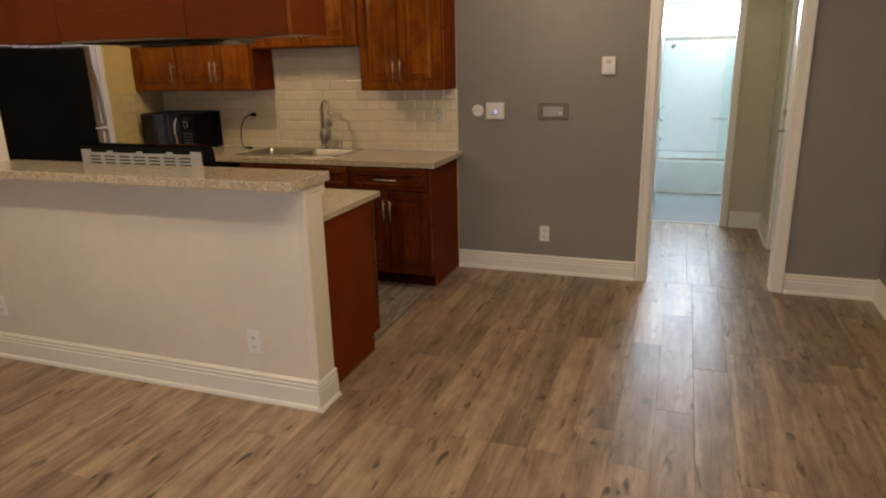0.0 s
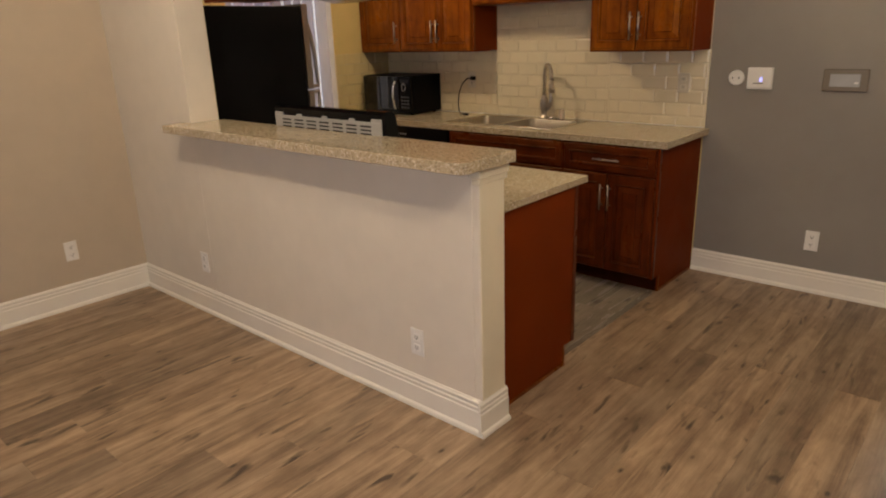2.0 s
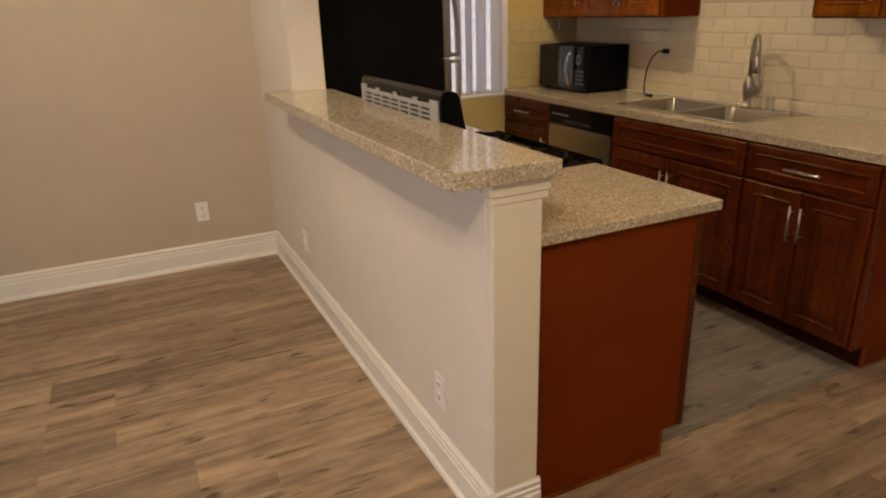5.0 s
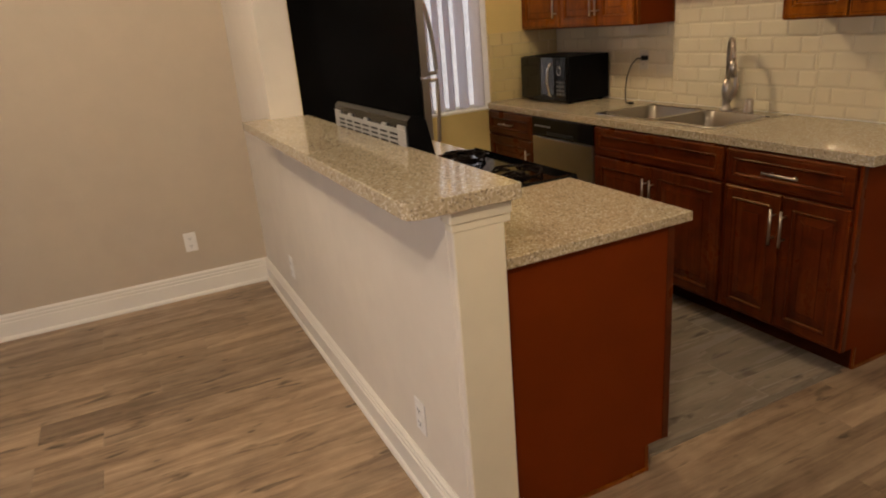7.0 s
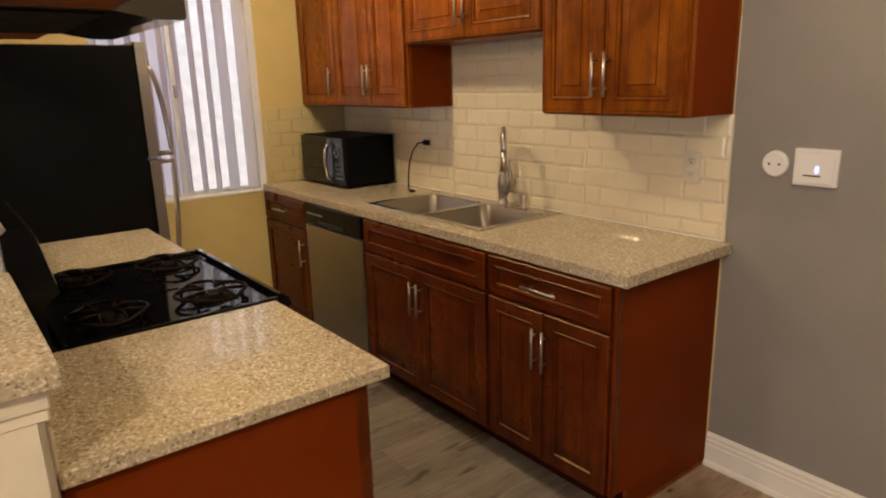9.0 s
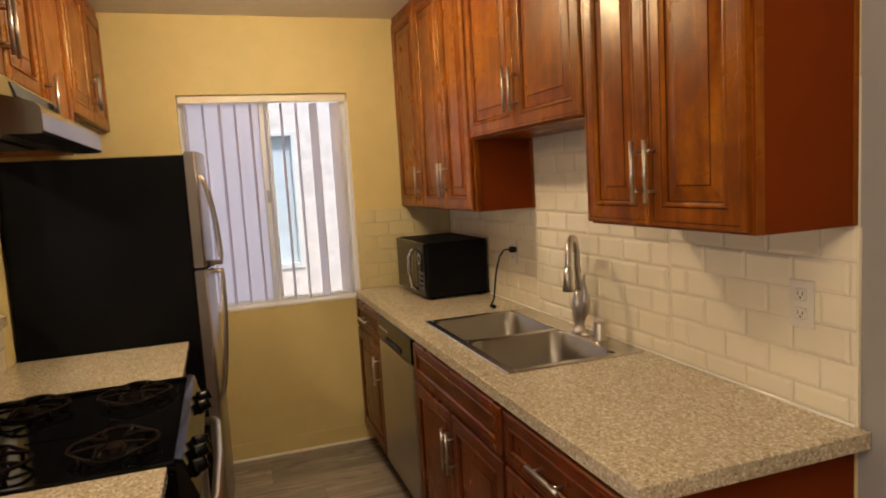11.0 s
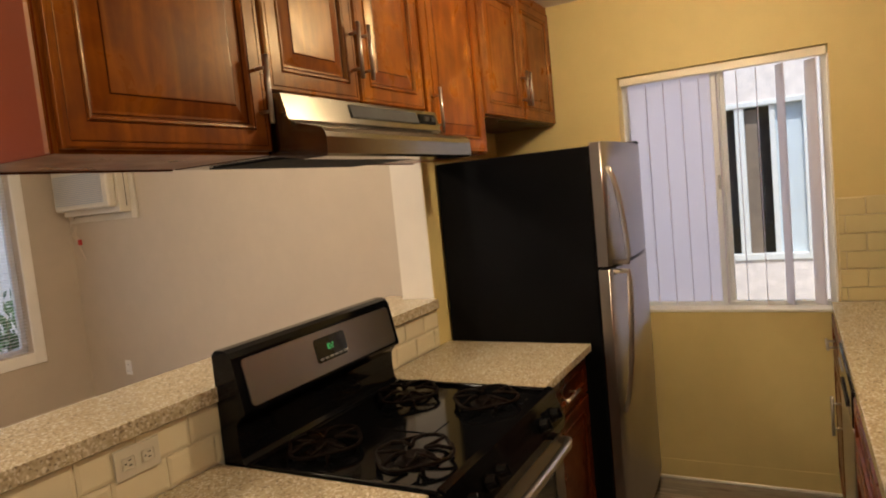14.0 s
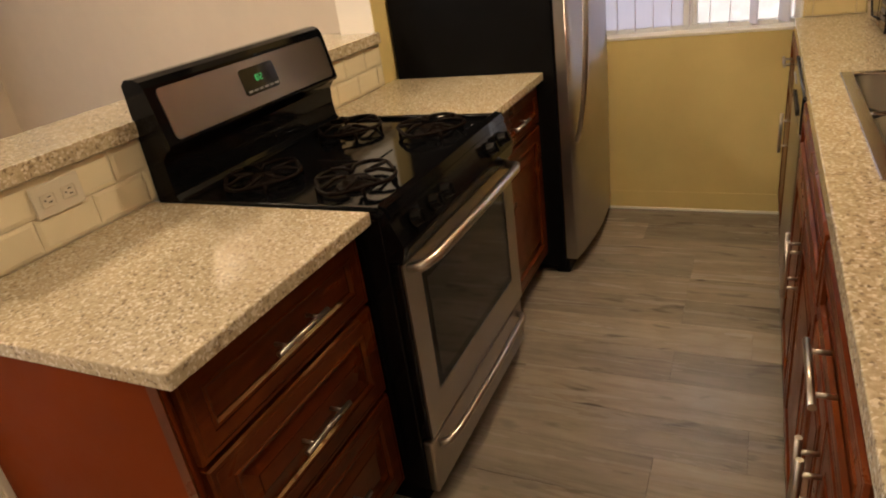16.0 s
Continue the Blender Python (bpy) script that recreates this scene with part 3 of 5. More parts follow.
def base_unit(name, label, x0, x1, face, back, out, rows, toe=0.10, top=0.856, group="kitchen base cabinets", left_panel=False, right_panel=False):
    """rows: list of (kind, a0, a1, z0, z1, handle)."""
    t = thing(name, label, "cabinet", ((x0 + x1) / 2, (face + back) / 2, 0), group)
    y0, y1 = sorted((face, back))
    if name == "sink_cabinet":
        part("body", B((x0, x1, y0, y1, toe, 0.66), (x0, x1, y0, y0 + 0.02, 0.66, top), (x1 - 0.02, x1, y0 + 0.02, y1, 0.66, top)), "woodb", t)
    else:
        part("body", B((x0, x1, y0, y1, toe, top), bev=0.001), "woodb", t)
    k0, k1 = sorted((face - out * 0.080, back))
    # The toe board takes the moulding glaze colour, darker than the doors.
    part("toe_kick", B((x0 + 0.004, x1 - 0.004, k0, k1, 0, toe)), "glaze", t, "dark toe board")
    for kind, a0, a1, z0, z1, h in rows:
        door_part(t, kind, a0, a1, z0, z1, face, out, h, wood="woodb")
    for flag, xs in ((left_panel, (x0 - 0.008, x0 - 0.0005)), (right_panel, (x1 + 0.0005, x1 + 0.008))):
        if flag:
            bm = bmesh.new()
            yf = face + out * 0.004
            prism(bm, [(yf, toe), (yf, top), (back, top), (back, 0), (face - out * 0.080, 0), (face - out * 0.080, toe)], xs[0], xs[1], "x")
            part("end_panel", bm, "side", t, "smooth red brown end panel")
            ya, yb = sorted((face - out * 0.081, back))
            part("shoe_strip", B((xs[1] + 0.0003, xs[1] + 0.007, ya, yb, 0.0005, 0.014), (xs[1] + 0.0003, xs[1] + 0.005, *sorted((face - out * 0.081, face - out * 0.093)), 0.0145, toe - 0.002), bev=0.001), "wood", t, "thin orange brown shoe strip")
            part("front_stile", B((xs[1] + 0.0003, xs[1] + 0.004, *sorted((face + out * 0.004, face - out * 0.022)), toe + 0.001, top - 0.001), bev=0.001), "woodb", t, "thin shade-darkened cherry corner strip")
    return t


FN = 0.905
WIN_X0 = XK
# north run, from the doorway end to the window
base_unit("base_cabinet", "cherry base cabinet in shade-darkened wood, one drawer over two doors, beside sink", -0.66, -0.062, FN, YW - 0.003, -1,
          [("drawer", -0.655, -0.067, 0.704, 0.862, (-0.361, 0.783, False)), ("door", -0.655, -0.361, 0.105, 0.699, (-0.386, 0.562, True)), ("door", -0.361, -0.067, 0.105, 0.699, (-0.336, 0.562, True))], top=0.868, right_panel=True)
base_unit("sink_cabinet", "cherry sink cabinet in shade-darkened wood, a false drawer front over two doors", -1.575, -0.663, FN, YW - 0.003, -1,
          [("drawer", -1.57, -0.668, 0.704, 0.862, None), ("door", -1.57, -1.12, 0.105, 0.699, (-1.145, 0.562, True)), ("door", -1.12, -0.668, 0.105, 0.699, (-1.095, 0.562, True))], top=0.868)
base_unit("base_cabinet", "narrow cherry base cabinet in shade-darkened wood against the window wall", XK + 0.003, -2.195, FN, YW - 0.003, -1,
          [("drawer", XK + 0.01, -2.20, 0.704, 0.862, (-2.48, 0.783, False)), ("door", XK + 0.01, -2.20, 0.105, 0.699, (-2.235, 0.562, True))], top=0.868)
# dishwasher
dw = thing("dishwasher", "stainless steel dishwasher with a black control strip between the cabinets", "dishwasher", (-1.885, 1.2, 0))
part("body", B((-2.188, -1.582, FN + 0.005, 1.47, 0.10, 0.70), (-2.188, -1.70, FN + 0.005, 1.47, 0.70, 0.868), (-1.70, -1.582, FN + 0.005, FN + 0.03, 0.70, 0.868)), "blackmat", dw)
part("door", B((-2.186, -1.584, FN - 0.022, FN + 0.004, 0.11, 0.745), bev=0.005, seg=2), "steel", dw, "brushed steel dishwasher door")
part("control_panel", B((-2.186, -1.584, FN - 0.024, FN + 0.004, 0.752, 0.866), bev=0.006, seg=2), "black", dw, "black control strip")
part("toe_kick", B((-2.18, -1.59, FN + 0.06, FN + 0.07, 0.0, 0.10)), "blackmat", dw)
part("handle", B((-2.02, -1.75, FN - 0.030, FN - 0.0245, 0.765, 0.785), bev=0.002), "dark", dw, "recessed black grip")
part("button", B(*[(-2.15 + i * 0.022, -2.136 + i * 0.022, FN - 0.027, FN - 0.0245, 0.81, 0.818) for i in range(8)]), "galv", dw)

# peninsula
base_unit("drawer_cabinet", "cherry three-drawer base cabinet at the end of the peninsula", -0.598, -0.025, -0.056, YP1 + 0.002, 1,
          [("drawer", -0.594, -0.030, 0.662, 0.850, (-0.317, 0.762, False)), ("drawer", -0.594, -0.030, 0.405, 0.657, (-0.317, 0.525, False)), ("drawer", -0.594, -0.030, 0.105, 0.400, (-0.317, 0.26, False))], right_panel=True)
base_unit("base_cabinet", "cherry base cabinet, drawer over door, between stove and fridge", -1.985, -1.402, -0.045, YP1 + 0.002, 1,
          [("drawer", -1.98, -1.407, 0.692, 0.850, (-1.69, 0.767, False)), ("door", -1.98, -1.407, 0.105, 0.687, (-1.45, 0.55, True))])


def worktop(name, label, pieces, z0, z1, category="countertop"):
    """Granite pieces butted with hairline seams."""
    x, y = (sum(p[0] + p[1] for p in pieces) / len(pieces) / 2, sum(p[2] + p[3] for p in pieces) / len(pieces) / 2)
    t = thing(name, label, category, (x, y, z0))
    for p in pieces:
        bm = bmesh.new()
        if len(p) == 5:
            x0, x1, y0, y1, c = p
            k = c * 0.3
            prism(bm, [(x0, y0), (x1 - c, y0), (x1 - k, y0 + k * 0.8), (x1, y0 + c), (x1, y1), (x0, y1)], z0, z1, "z")
            bmesh.ops.bevel(bm, geom=list(bm.edges), offset=0.003, segments=2, affect="EDGES", profile=0.5)
        else:
            box(bm, *p, z0, z1, bev=0.003, seg=2)
        part("slab", bm, "granite", t)
    return t


worktop("worktop", "speckled tan granite worktop on the drawer cabinet beside the stove", [(-0.606, 0.003, YP1 + 0.001, 0.003)], 0.859, 0.890)
worktop("worktop", "short speckled tan granite worktop between stove and fridge", [(-1.990, -1.395, YP1 + 0.001, 0.0)], 0.859, 0.890)
worktop("bar_counter", "polished speckled tan granite bar top on the half wall", [(JAMB + 0.002, -0.80, -0.945, -0.634), (-0.7995, 0.059, -0.945, -0.634, 0.032), (-1.965, JAMB + 0.0015, -0.945, YP0 - 0.001)], 1.062, 1.104)
# moulding under the bar top
structure("trim_bar_end", B((-0.004, 0.042, YP0 - 0.008, YP1 + 0.006, 1.026, 1.0615), (0.0, 0.037, YP0 - 0.004, YP1 + 0.004, 1.004, 1.026), bev=0.003), "cream", "pale painted cap moulding at the half wall's end")
structure("trim_bar", B((JAMB, -0.004, YP0 - 0.012, YP0, 1.030, 1.0615), bev=0.002), "pale", "pale painted strip below the bar top")
# Thin face whose colour holds the entry lamp's warm light on the wall end.
structure("wall_bar_end_face", B((0.0301, 0.034, YP0 + 0.002, YP1 - 0.015, 0.15, 1.004), bev=0.001), "cream", "half wall end tinted cream for warm lamp light")

# sink run worktop with the sink cut out
SX0, SX1, SY0, SY1 = -1.675, -0.80, 0.975, 1.475
WY0, WZ0, WZ1 = 0.888, 0.8685, 0.909
worktop("worktop", "long speckled tan granite worktop round the sink", [(XK + 0.002, SX0 + 0.0145, WY0, YW - 0.002), (SX1 - 0.0145, -0.012, WY0, YW - 0.002), (SX0 + 0.015, SX1 - 0.015, WY0, SY0 + 0.015), (SX0 + 0.015, SX1 - 0.015, SY1 - 0.015, YW - 0.002)], WZ0, WZ1)

# ---- sink and tap ----
sink = thing("kitchen_sink", "stainless steel double bowl sink set into the granite", "sink", ((SX0 + SX1) / 2, (SY0 + SY1) / 2, WZ1))


def bowl(bm, x0, x1, y0, y1, top, depth, r=0.05, n=6):
    def loop(inset, z, rr):
        out = []
        for cx, cy, a0 in ((x1 - inset - rr, y1 - inset - rr, 0), (x0 + inset + rr, y1 - inset - rr, 90), (x0 + inset + rr, y0 + inset + rr, 180), (x1 - inset - rr, y0 + inset + rr, 270)):
            for k in range(n + 1):
                a = radians(a0 + 90 * k / n)
                out.append(bm.verts.new((cx + rr * math.cos(a), cy + rr * math.sin(a), z)))
        return out
    rings = [loop(-0.006, top, r + 0.006), loop(0.0, top - 0.004, r), loop(0.006, top - depth * 0.8, r), loop(0.02, top - depth * 0.96, r), loop(0.05, top - depth, r)]
    for a, b in zip(rings, rings[1:]):
        for k in range(len(a)):
            f = bm.faces.new((a[k], b[k], b[(k + 1) % len(a)], a[(k + 1) % len(a)]))
            f.smooth = True
    bm.faces.new(rings[-1])
    return bm


midx = (SX0 + SX1) / 2
bowls = ((SX0 + 0.035, midx - 0.018, SY0 + 0.035, SY1 - 0.095), (midx + 0.018, SX1 - 0.035, SY0 + 0.035, SY1 - 0.095))
for b in bowls:
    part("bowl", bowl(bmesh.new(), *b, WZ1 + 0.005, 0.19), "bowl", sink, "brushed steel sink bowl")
    part("drain", lathe(bmesh.new(), ((b[0] + b[1]) / 2, (b[2] + b[3]) / 2, WZ1 - 0.186), [(0.045, 0), (0.045, 0.004), (0.03, 0.003), (0.028, 0.001)], 20), "chrome", sink)
bm_ = bmesh.new()
zr = (WZ1 - 0.002, WZ1 + 0.006)
for b in ((SX0, SX1, SY0, SY0 + 0.031), (SX0, SX1, SY1 - 0.091, SY1), (SX0, SX0 + 0.031, SY0 + 0.031, SY1 - 0.091), (SX1 - 0.031, SX1, SY0 + 0.031, SY1 - 0.091), (midx - 0.014, midx + 0.014, SY0 + 0.031, SY1 - 0.091)):
    box(bm_, *b, *zr, bev=0.002)
part("rim", bm_, "steelx", sink, "flat brushed steel sink rim")

FX, FY, FZ = -1.15, 1.435, WZ1 + 0.006
tap = thing("kitchen_tap", "brushed nickel pull-down kitchen tap with a high arched spout", "tap", (FX, FY, FZ))
part("body", lathe(bmesh.new(), (FX, FY, FZ), [(0.030, 0), (0.030, 0.007), (0.022, 0.012), (0.019, 0.03), (0.024, 0.06), (0.029, 0.095), (0.028, 0.118), (0.020, 0.142), (0.0145, 0.160)], 20), "nickel", tap)
ux, uy = 0.75, -0.66


def reach(d, h):
    return (FX + ux * d, FY + uy * d, FZ + h)


arc = [reach(0, 0.13), reach(0, 0.285)] + [reach(0.082 - 0.082 * math.cos(radians(a)), 0.285 + 0.082 * math.sin(radians(a))) for a in range(15, 181, 15)] + [reach(0.166, 0.27)]
part("spout", tube(bmesh.new(), arc, 0.0125, 12), "nickel", tap, "high arched nickel spout")
part("spray_head", tube(bmesh.new(), [reach(0.166, 0.272), reach(0.170, 0.24), reach(0.176, 0.185)], [0.0135, 0.017, 0.022], 14), "nickel", tap, "nickel pull-down spray head")
part("lever", tube(bmesh.new(), [(FX + 0.015, FY, FZ + 0.055), (FX + 0.042, FY, FZ + 0.085), (FX + 0.056, FY, FZ + 0.125), (FX + 0.050, FY, FZ + 0.165), (FX + 0.042, FY - 0.002, FZ + 0.195), (FX + 0.052, FY - 0.004, FZ + 0.225)], [0.014, 0.017, 0.014, 0.009, 0.009, 0.006], 10), "nickel", tap, "nickel lever handle")
gap_ = thing("air_gap_cap", "short cylindrical nickel air gap cap on the sink rim", "fitting", (-1.005, 1.432, FZ))
part("cap", lathe(bmesh.new(), (-1.005, 1.432, FZ), [(0.025, 0), (0.025, 0.004), (0.021, 0.008), (0.021, 0.062), (0.018, 0.066)], 18), "nickel", gap_)
dsp_ = thing("hole_cover", "small round nickel hole cover on the sink rim", "fitting", (-1.09, 1.432, FZ))
part("disc", lathe(bmesh.new(), (-1.09, 1.432, FZ), [(0.024, 0), (0.022, 0.006), (0.008, 0.012)], 18), "nickel", dsp_)

# ---- wall cabinets ----
FU = 1.222


def wall_unit(name, label, x0, x1, z0, face, back, out, doors, side_left=False, side_right=False, back_panel=False, group="kitchen wall cabinets"):
    """doors: list of (a0, a1, handle x or None)."""
    t = thing(name, label, "cabinet", ((x0 + x1) / 2, (face + back) / 2, z0), group)
    y0, y1 = sorted((face, back))
    part("body", B((x0, x1, y0, y1, z0, CEIL - 0.001), bev=0.001), "wood", t)
    for a0, a1, hx in doors:
        door_part(t, "door", a0, a1, z0 + 0.004, CEIL - 0.035, face, out, (hx, z0 + 0.145, True) if hx is not None else None)
    yt0, yt1 = sorted((face, face + out * 0.012))
    part("top_rail", B((x0 + 0.001, x1 - 0.001, yt0, yt1, CEIL - 0.034, CEIL - 0.001), bev=0.002), "woodh", t)
    if side_left:
        part("end_panel", B((x0 - 0.005, x0 - 0.0003, y0 - 0.002, y1, z0, CEIL - 0.002), bev=0.001), "side", t, "smooth red brown end panel")
    if side_right:
        part("end_panel", B((x1 + 0.0003, x1 + 0.005, y0 - 0.002, y1, z0, CEIL - 0.002), bev=0.001), "side", t, "smooth red brown end panel")
        for ya, yb in ((y0 - 0.002, y0 + 0.020), (y1 - 0.014, y1)):
            part("corner_strip", B((x1 + 0.0052, x1 + 0.0085, ya, yb, z0 + 0.001, CEIL - 0.003), bev=0.001), "wood", t, "thin cherry corner strip")
    if back_panel:
        ys = sorted((back - out * 0.0004, back - out * 0.006))
        part("back_panel", B((x0, x1, ys[0], ys[1], z0 - 0.004, CEIL - 0.002), bev=0.001), "back", t, "dark red brown back panel")
    return t


BK = YW - 0.002
wall_unit("wall_cabinet", "cherry wall cabinet with two raised panel doors beside grey wall", -0.685, -0.057, 1.368, FU, BK, -1, [(-0.682, -0.382, -0.409), (-0.382, -0.060, -0.355)], side_right=True)
wall_unit("wall_cabinet", "short cherry wall cabinet with two doors above the sink", -1.603, -0.688, 1.680, FU, BK, -1, [(-1.600, -1.145, -1.170), (-1.145, -0.691, -1.120)])
wall_unit("wall_cabinet", "tall cherry wall cabinet with three doors over the microwave", XK + 0.002, -1.611, 1.375, FU, BK, -1, [(XK + 0.005, -2.312, -2.34), (-2.312, -1.938, -1.963), (-1.938, -1.614, -1.913)], side_right=True)
FS, BS = -0.335, -0.668
wall_unit("wall_cabinet", "cherry wall cabinet with one wide door hung over the bar", -0.592, -0.072, 1.692, FS, BS, 1, [(-0.589, -0.075, -0.560)], side_right=True, back_panel=True)
wall_unit("wall_cabinet", "short cherry wall cabinet with two doors above the range hood", -1.360, -0.594, 1.835, FS, BS, 1, [(-1.357, -0.977, -1.003), (-0.977, -0.597, -0.951)], back_panel=True)
wall_unit("wall_cabinet", "narrow cherry wall cabinet with one door beside the range hood", -1.845, -1.362, 1.700, FS, BS, 1, [(-1.842, -1.365, -1.41)], back_panel=True, side_left=True)
wall_unit("wall_cabinet", "short cherry wall cabinet with two doors above the fridge", XK + 0.002, -1.853, 1.855, FS, BS, 1, [(XK + 0.005, -2.31, -2.335), (-2.31, -1.856, -2.285)])
# recess behind the hood seen from the living side
structure("trim_hood_back", B((-1.359, -0.595, BS - 0.0055, BS - 0.0006, 1.700, 1.831), bev=0.001), "back", "smooth red brown panel behind the range hood")

# ---- range hood ----
hood = thing("range_hood", "stainless steel under-cabinet range hood above the stove", "range hood", (-0.976, -0.4, 1.69))
part("canopy", prism(bmesh.new(), [(BS + 0.002, 1.832), (-0.285, 1.832), (-0.268, 1.770), (-0.250, 1.758), (-0.195, 1.744), (-0.176, 1.738), (-0.167, 1.728), (-0.165, 1.716), (-0.165, 1.678), (-0.171, 1.672), (-0.235, 1.672), (-0.330, 1.689), (BS + 0.002, 1.690)], -1.358, -0.597, "x"), "hoodsteel", hood, "brushed steel hood canopy")
bm_ = bmesh.new()
prism(bm_, [(-0.2835, 1.822), (-0.280, 1.823), (-0.2685, 1.788), (-0.2725, 1.786)], -1.22, -0.86, "x")
part("vent_slot", bm_, "dark", hood, "dark vent slot")
part("switch_panel", prism(bmesh.new(), [(-0.2800, 1.820), (-0.2785, 1.821), (-0.2700, 1.790), (-0.2720, 1.789)], -1.335, -1.235, "x"), "blackmat", hood, "black switch strip")
part("switch", B(*[(-1.325 + i * 0.042, -1.298 + i * 0.042, -0.277, -0.2665, 1.798, 1.812) for i in range(2)], bev=0.002), "dark", hood)
# Filter coloured black so that the hood's underside looks shaded.
part("filter", B((-1.30, -0.65, -0.60, -0.34, 1.684, 1.6885), bev=0.001), "rubber", hood, "grease filter blackened for shade under the hood")

# ---- fridge ----
FRX0, FRX1 = -2.742, -1.998
fr = thing("fridge", "top-freezer fridge with black sides and stainless steel doors", "fridge", (-2.37, -0.3, 0))
part("body", B((FRX0, FRX1, -0.645, 0.045, 0.03, 1.692), bev=0.006, seg=2), "blackmat", fr, "black fridge body")
part("kick_grille", B((FRX0 + 0.01, FRX1 - 0.01, 0.0, 0.06, 0.0, 0.065), bev=0.003), "rubber", fr)


def fridge_door(z0, z1):
    bm = bmesh.new()
    n = 12
    pts = [(FRX0, 0.052), (FRX1, 0.052), (FRX1, 0.092)]
    for k in range(n + 1):
        u = k / n
        x = FRX1 - 0.006 + (FRX0 + 0.012 - FRX1) * u
        pts.append((x, 0.098 + 0.030 * math.sin(math.pi * u) ** 0.8))
    pts.append((FRX0, 0.092))
    prism(bm, pts, z0, z1, "z")
    for f in bm.faces:
        if abs(f.normal.z) < 0.5 and f.normal.y > 0.5:
            f.smooth = True
    return bm


for z0, z1, nm in ((1.205, 1.705, "freezer_door"), (0.075, 1.192, "fridge_door")):
    d = part(nm, fridge_door(z0, z1), "steel", fr, "brushed stainless steel door")
    part("gasket", B((FRX0 + 0.01, FRX1 - 0.01, 0.0455, 0.0515, z0 + 0.01, z1 - 0.01)), "rubber", d)
    lo, hi = (z0 + 0.012, z0 + 0.40) if nm == "freezer_door" else (z1 - 0.60, z1 - 0.012)
    hx = FRX1 - 0.045
    pts, rr = [], []
    for k in range(15):
        u = k / 14
        z = lo + (hi - lo) * u
        s = math.sin(math.pi * min(max((1 - u) if nm == "freezer_door" else u, 0.0), 1.0) * 0.5)
        pts.append((hx, 0.106 + 0.058 * (s ** 0.6), z))
        rr.append(0.011)
    end = hi if nm == "fridge_door" else lo
    pts2 = pts + [(hx, 0.10, hi)] if nm == "fridge_door" else [(hx, 0.10, lo)] + pts
    part("handle", tube(bmesh.new(), pts2, 0.0115, 10), "nickel", d, "curved nickel fridge handle")
part("hinge_cover", B((FRX0 + 0.01, FRX0 + 0.09, -0.01, 0.10, 1.706, 1.722), bev=0.004), "blackmat", fr)

# ---- stove ----
SL, SR = -1.388, -0.612
cx = (SL + SR) / 2
st = thing("stove", "black and stainless steel gas stove standing in the peninsula", "stove", (cx, -0.3, 0))
part("body", B((SL, SR, -0.640, 0.020, 0.06, 0.868), bev=0.003), "black", st, "black enamelled stove body")
part("cooktop", B((SL - 0.001, SR + 0.001, -0.560, 0.030, 0.869, 0.885), bev=0.004, seg=2), "black", st, "glossy black cooktop")
for e in ((SL, SR, -0.56, -0.545, 0.8852, 0.897), (SL, SL + 0.018, -0.5445, 0.02, 0.8852, 0.896), (SR - 0.018, SR, -0.5445, 0.02, 0.8852, 0.896)):
    part("raised_edge", B(e, bev=0.004, seg=2), "black", st)
bm_ = bmesh.new()
prism(bm_, [(0.021, 0.896), (0.036, 0.890), (0.070, 0.800), (0.062, 0.762), (0.021, 0.762)], SL, SR, "x")
cp = part("control_panel", bm_, "black", st, "sloping black knob panel")
part("front_trim", prism(bmesh.new(), [(0.020, 0.902), (0.040, 0.896), (0.048, 0.874), (0.043, 0.868), (0.0365, 0.888), (0.020, 0.895)], SL + 0.004, SR - 0.004, "x"), "black", st, "rounded glossy black front edge")
for i, kx in enumerate((-1.30, -1.20, cx - 0.13, cx + 0.13, -0.80, -0.70)):
    if i in (2,):
        continue
    k = bmesh.new()
    lathe(k, (0, 0, 0), [(0.023, 0), (0.023, 0.008), (0.019, 0.012), (0.017, 0.028), (0.014, 0.031)], 18, "y")
    box(k, -0.0035, 0.0035, 0.02, 0.036, -0.016, 0.016, bev=0.001)
    me = k
    bmesh.ops.rotate(me, verts=me.verts, cent=(0, 0, 0), matrix=Matrix.Rotation(radians(19), 3, "X"))
    bmesh.ops.translate(me, verts=me.verts, vec=(kx, 0.056, 0.836))
    part("knob", me, "black", st, "black burner knob")
# oven door
od = part("oven_door", B((SL + 0.004, SR - 0.004, 0.021, 0.048, 0.235, 0.756), bev=0.006, seg=2), "black", st, "black oven door edge")
part("door_frame", B((SL + 0.008, SR - 0.008, 0.0485, 0.054, 0.24, 0.345), (SL + 0.008, SR - 0.008, 0.0485, 0.054, 0.690, 0.75), (SL + 0.008, SL + 0.088, 0.0485, 0.054, 0.345, 0.690), (SR - 0.088, SR - 0.008, 0.0485, 0.054, 0.345, 0.690)), "steel", od, "brushed steel oven door face")
part("oven_window", B((SL + 0.088, SR - 0.088, 0.0485, 0.0515, 0.345, 0.690)), "black", od, "black border of the oven window")
part("window_glass", B((SL + 0.115, SR - 0.115, 0.0516, 0.0522, 0.372, 0.664)), "darkglass", od, "dark oven window glass")
hb = bmesh.new()
tube(hb, [(SL + 0.03, 0.050, 0.735), (SL + 0.045, 0.088, 0.738), (SL + 0.09, 0.102, 0.742), (cx, 0.108, 0.744), (SR - 0.09, 0.102, 0.742), (SR - 0.045, 0.088, 0.738), (SR - 0.03, 0.050, 0.735)], [0.012, 0.014, 0.014, 0.014, 0.014, 0.014, 0.012], 12)
part("handle", hb, "nickel", od, "curved steel oven handle")
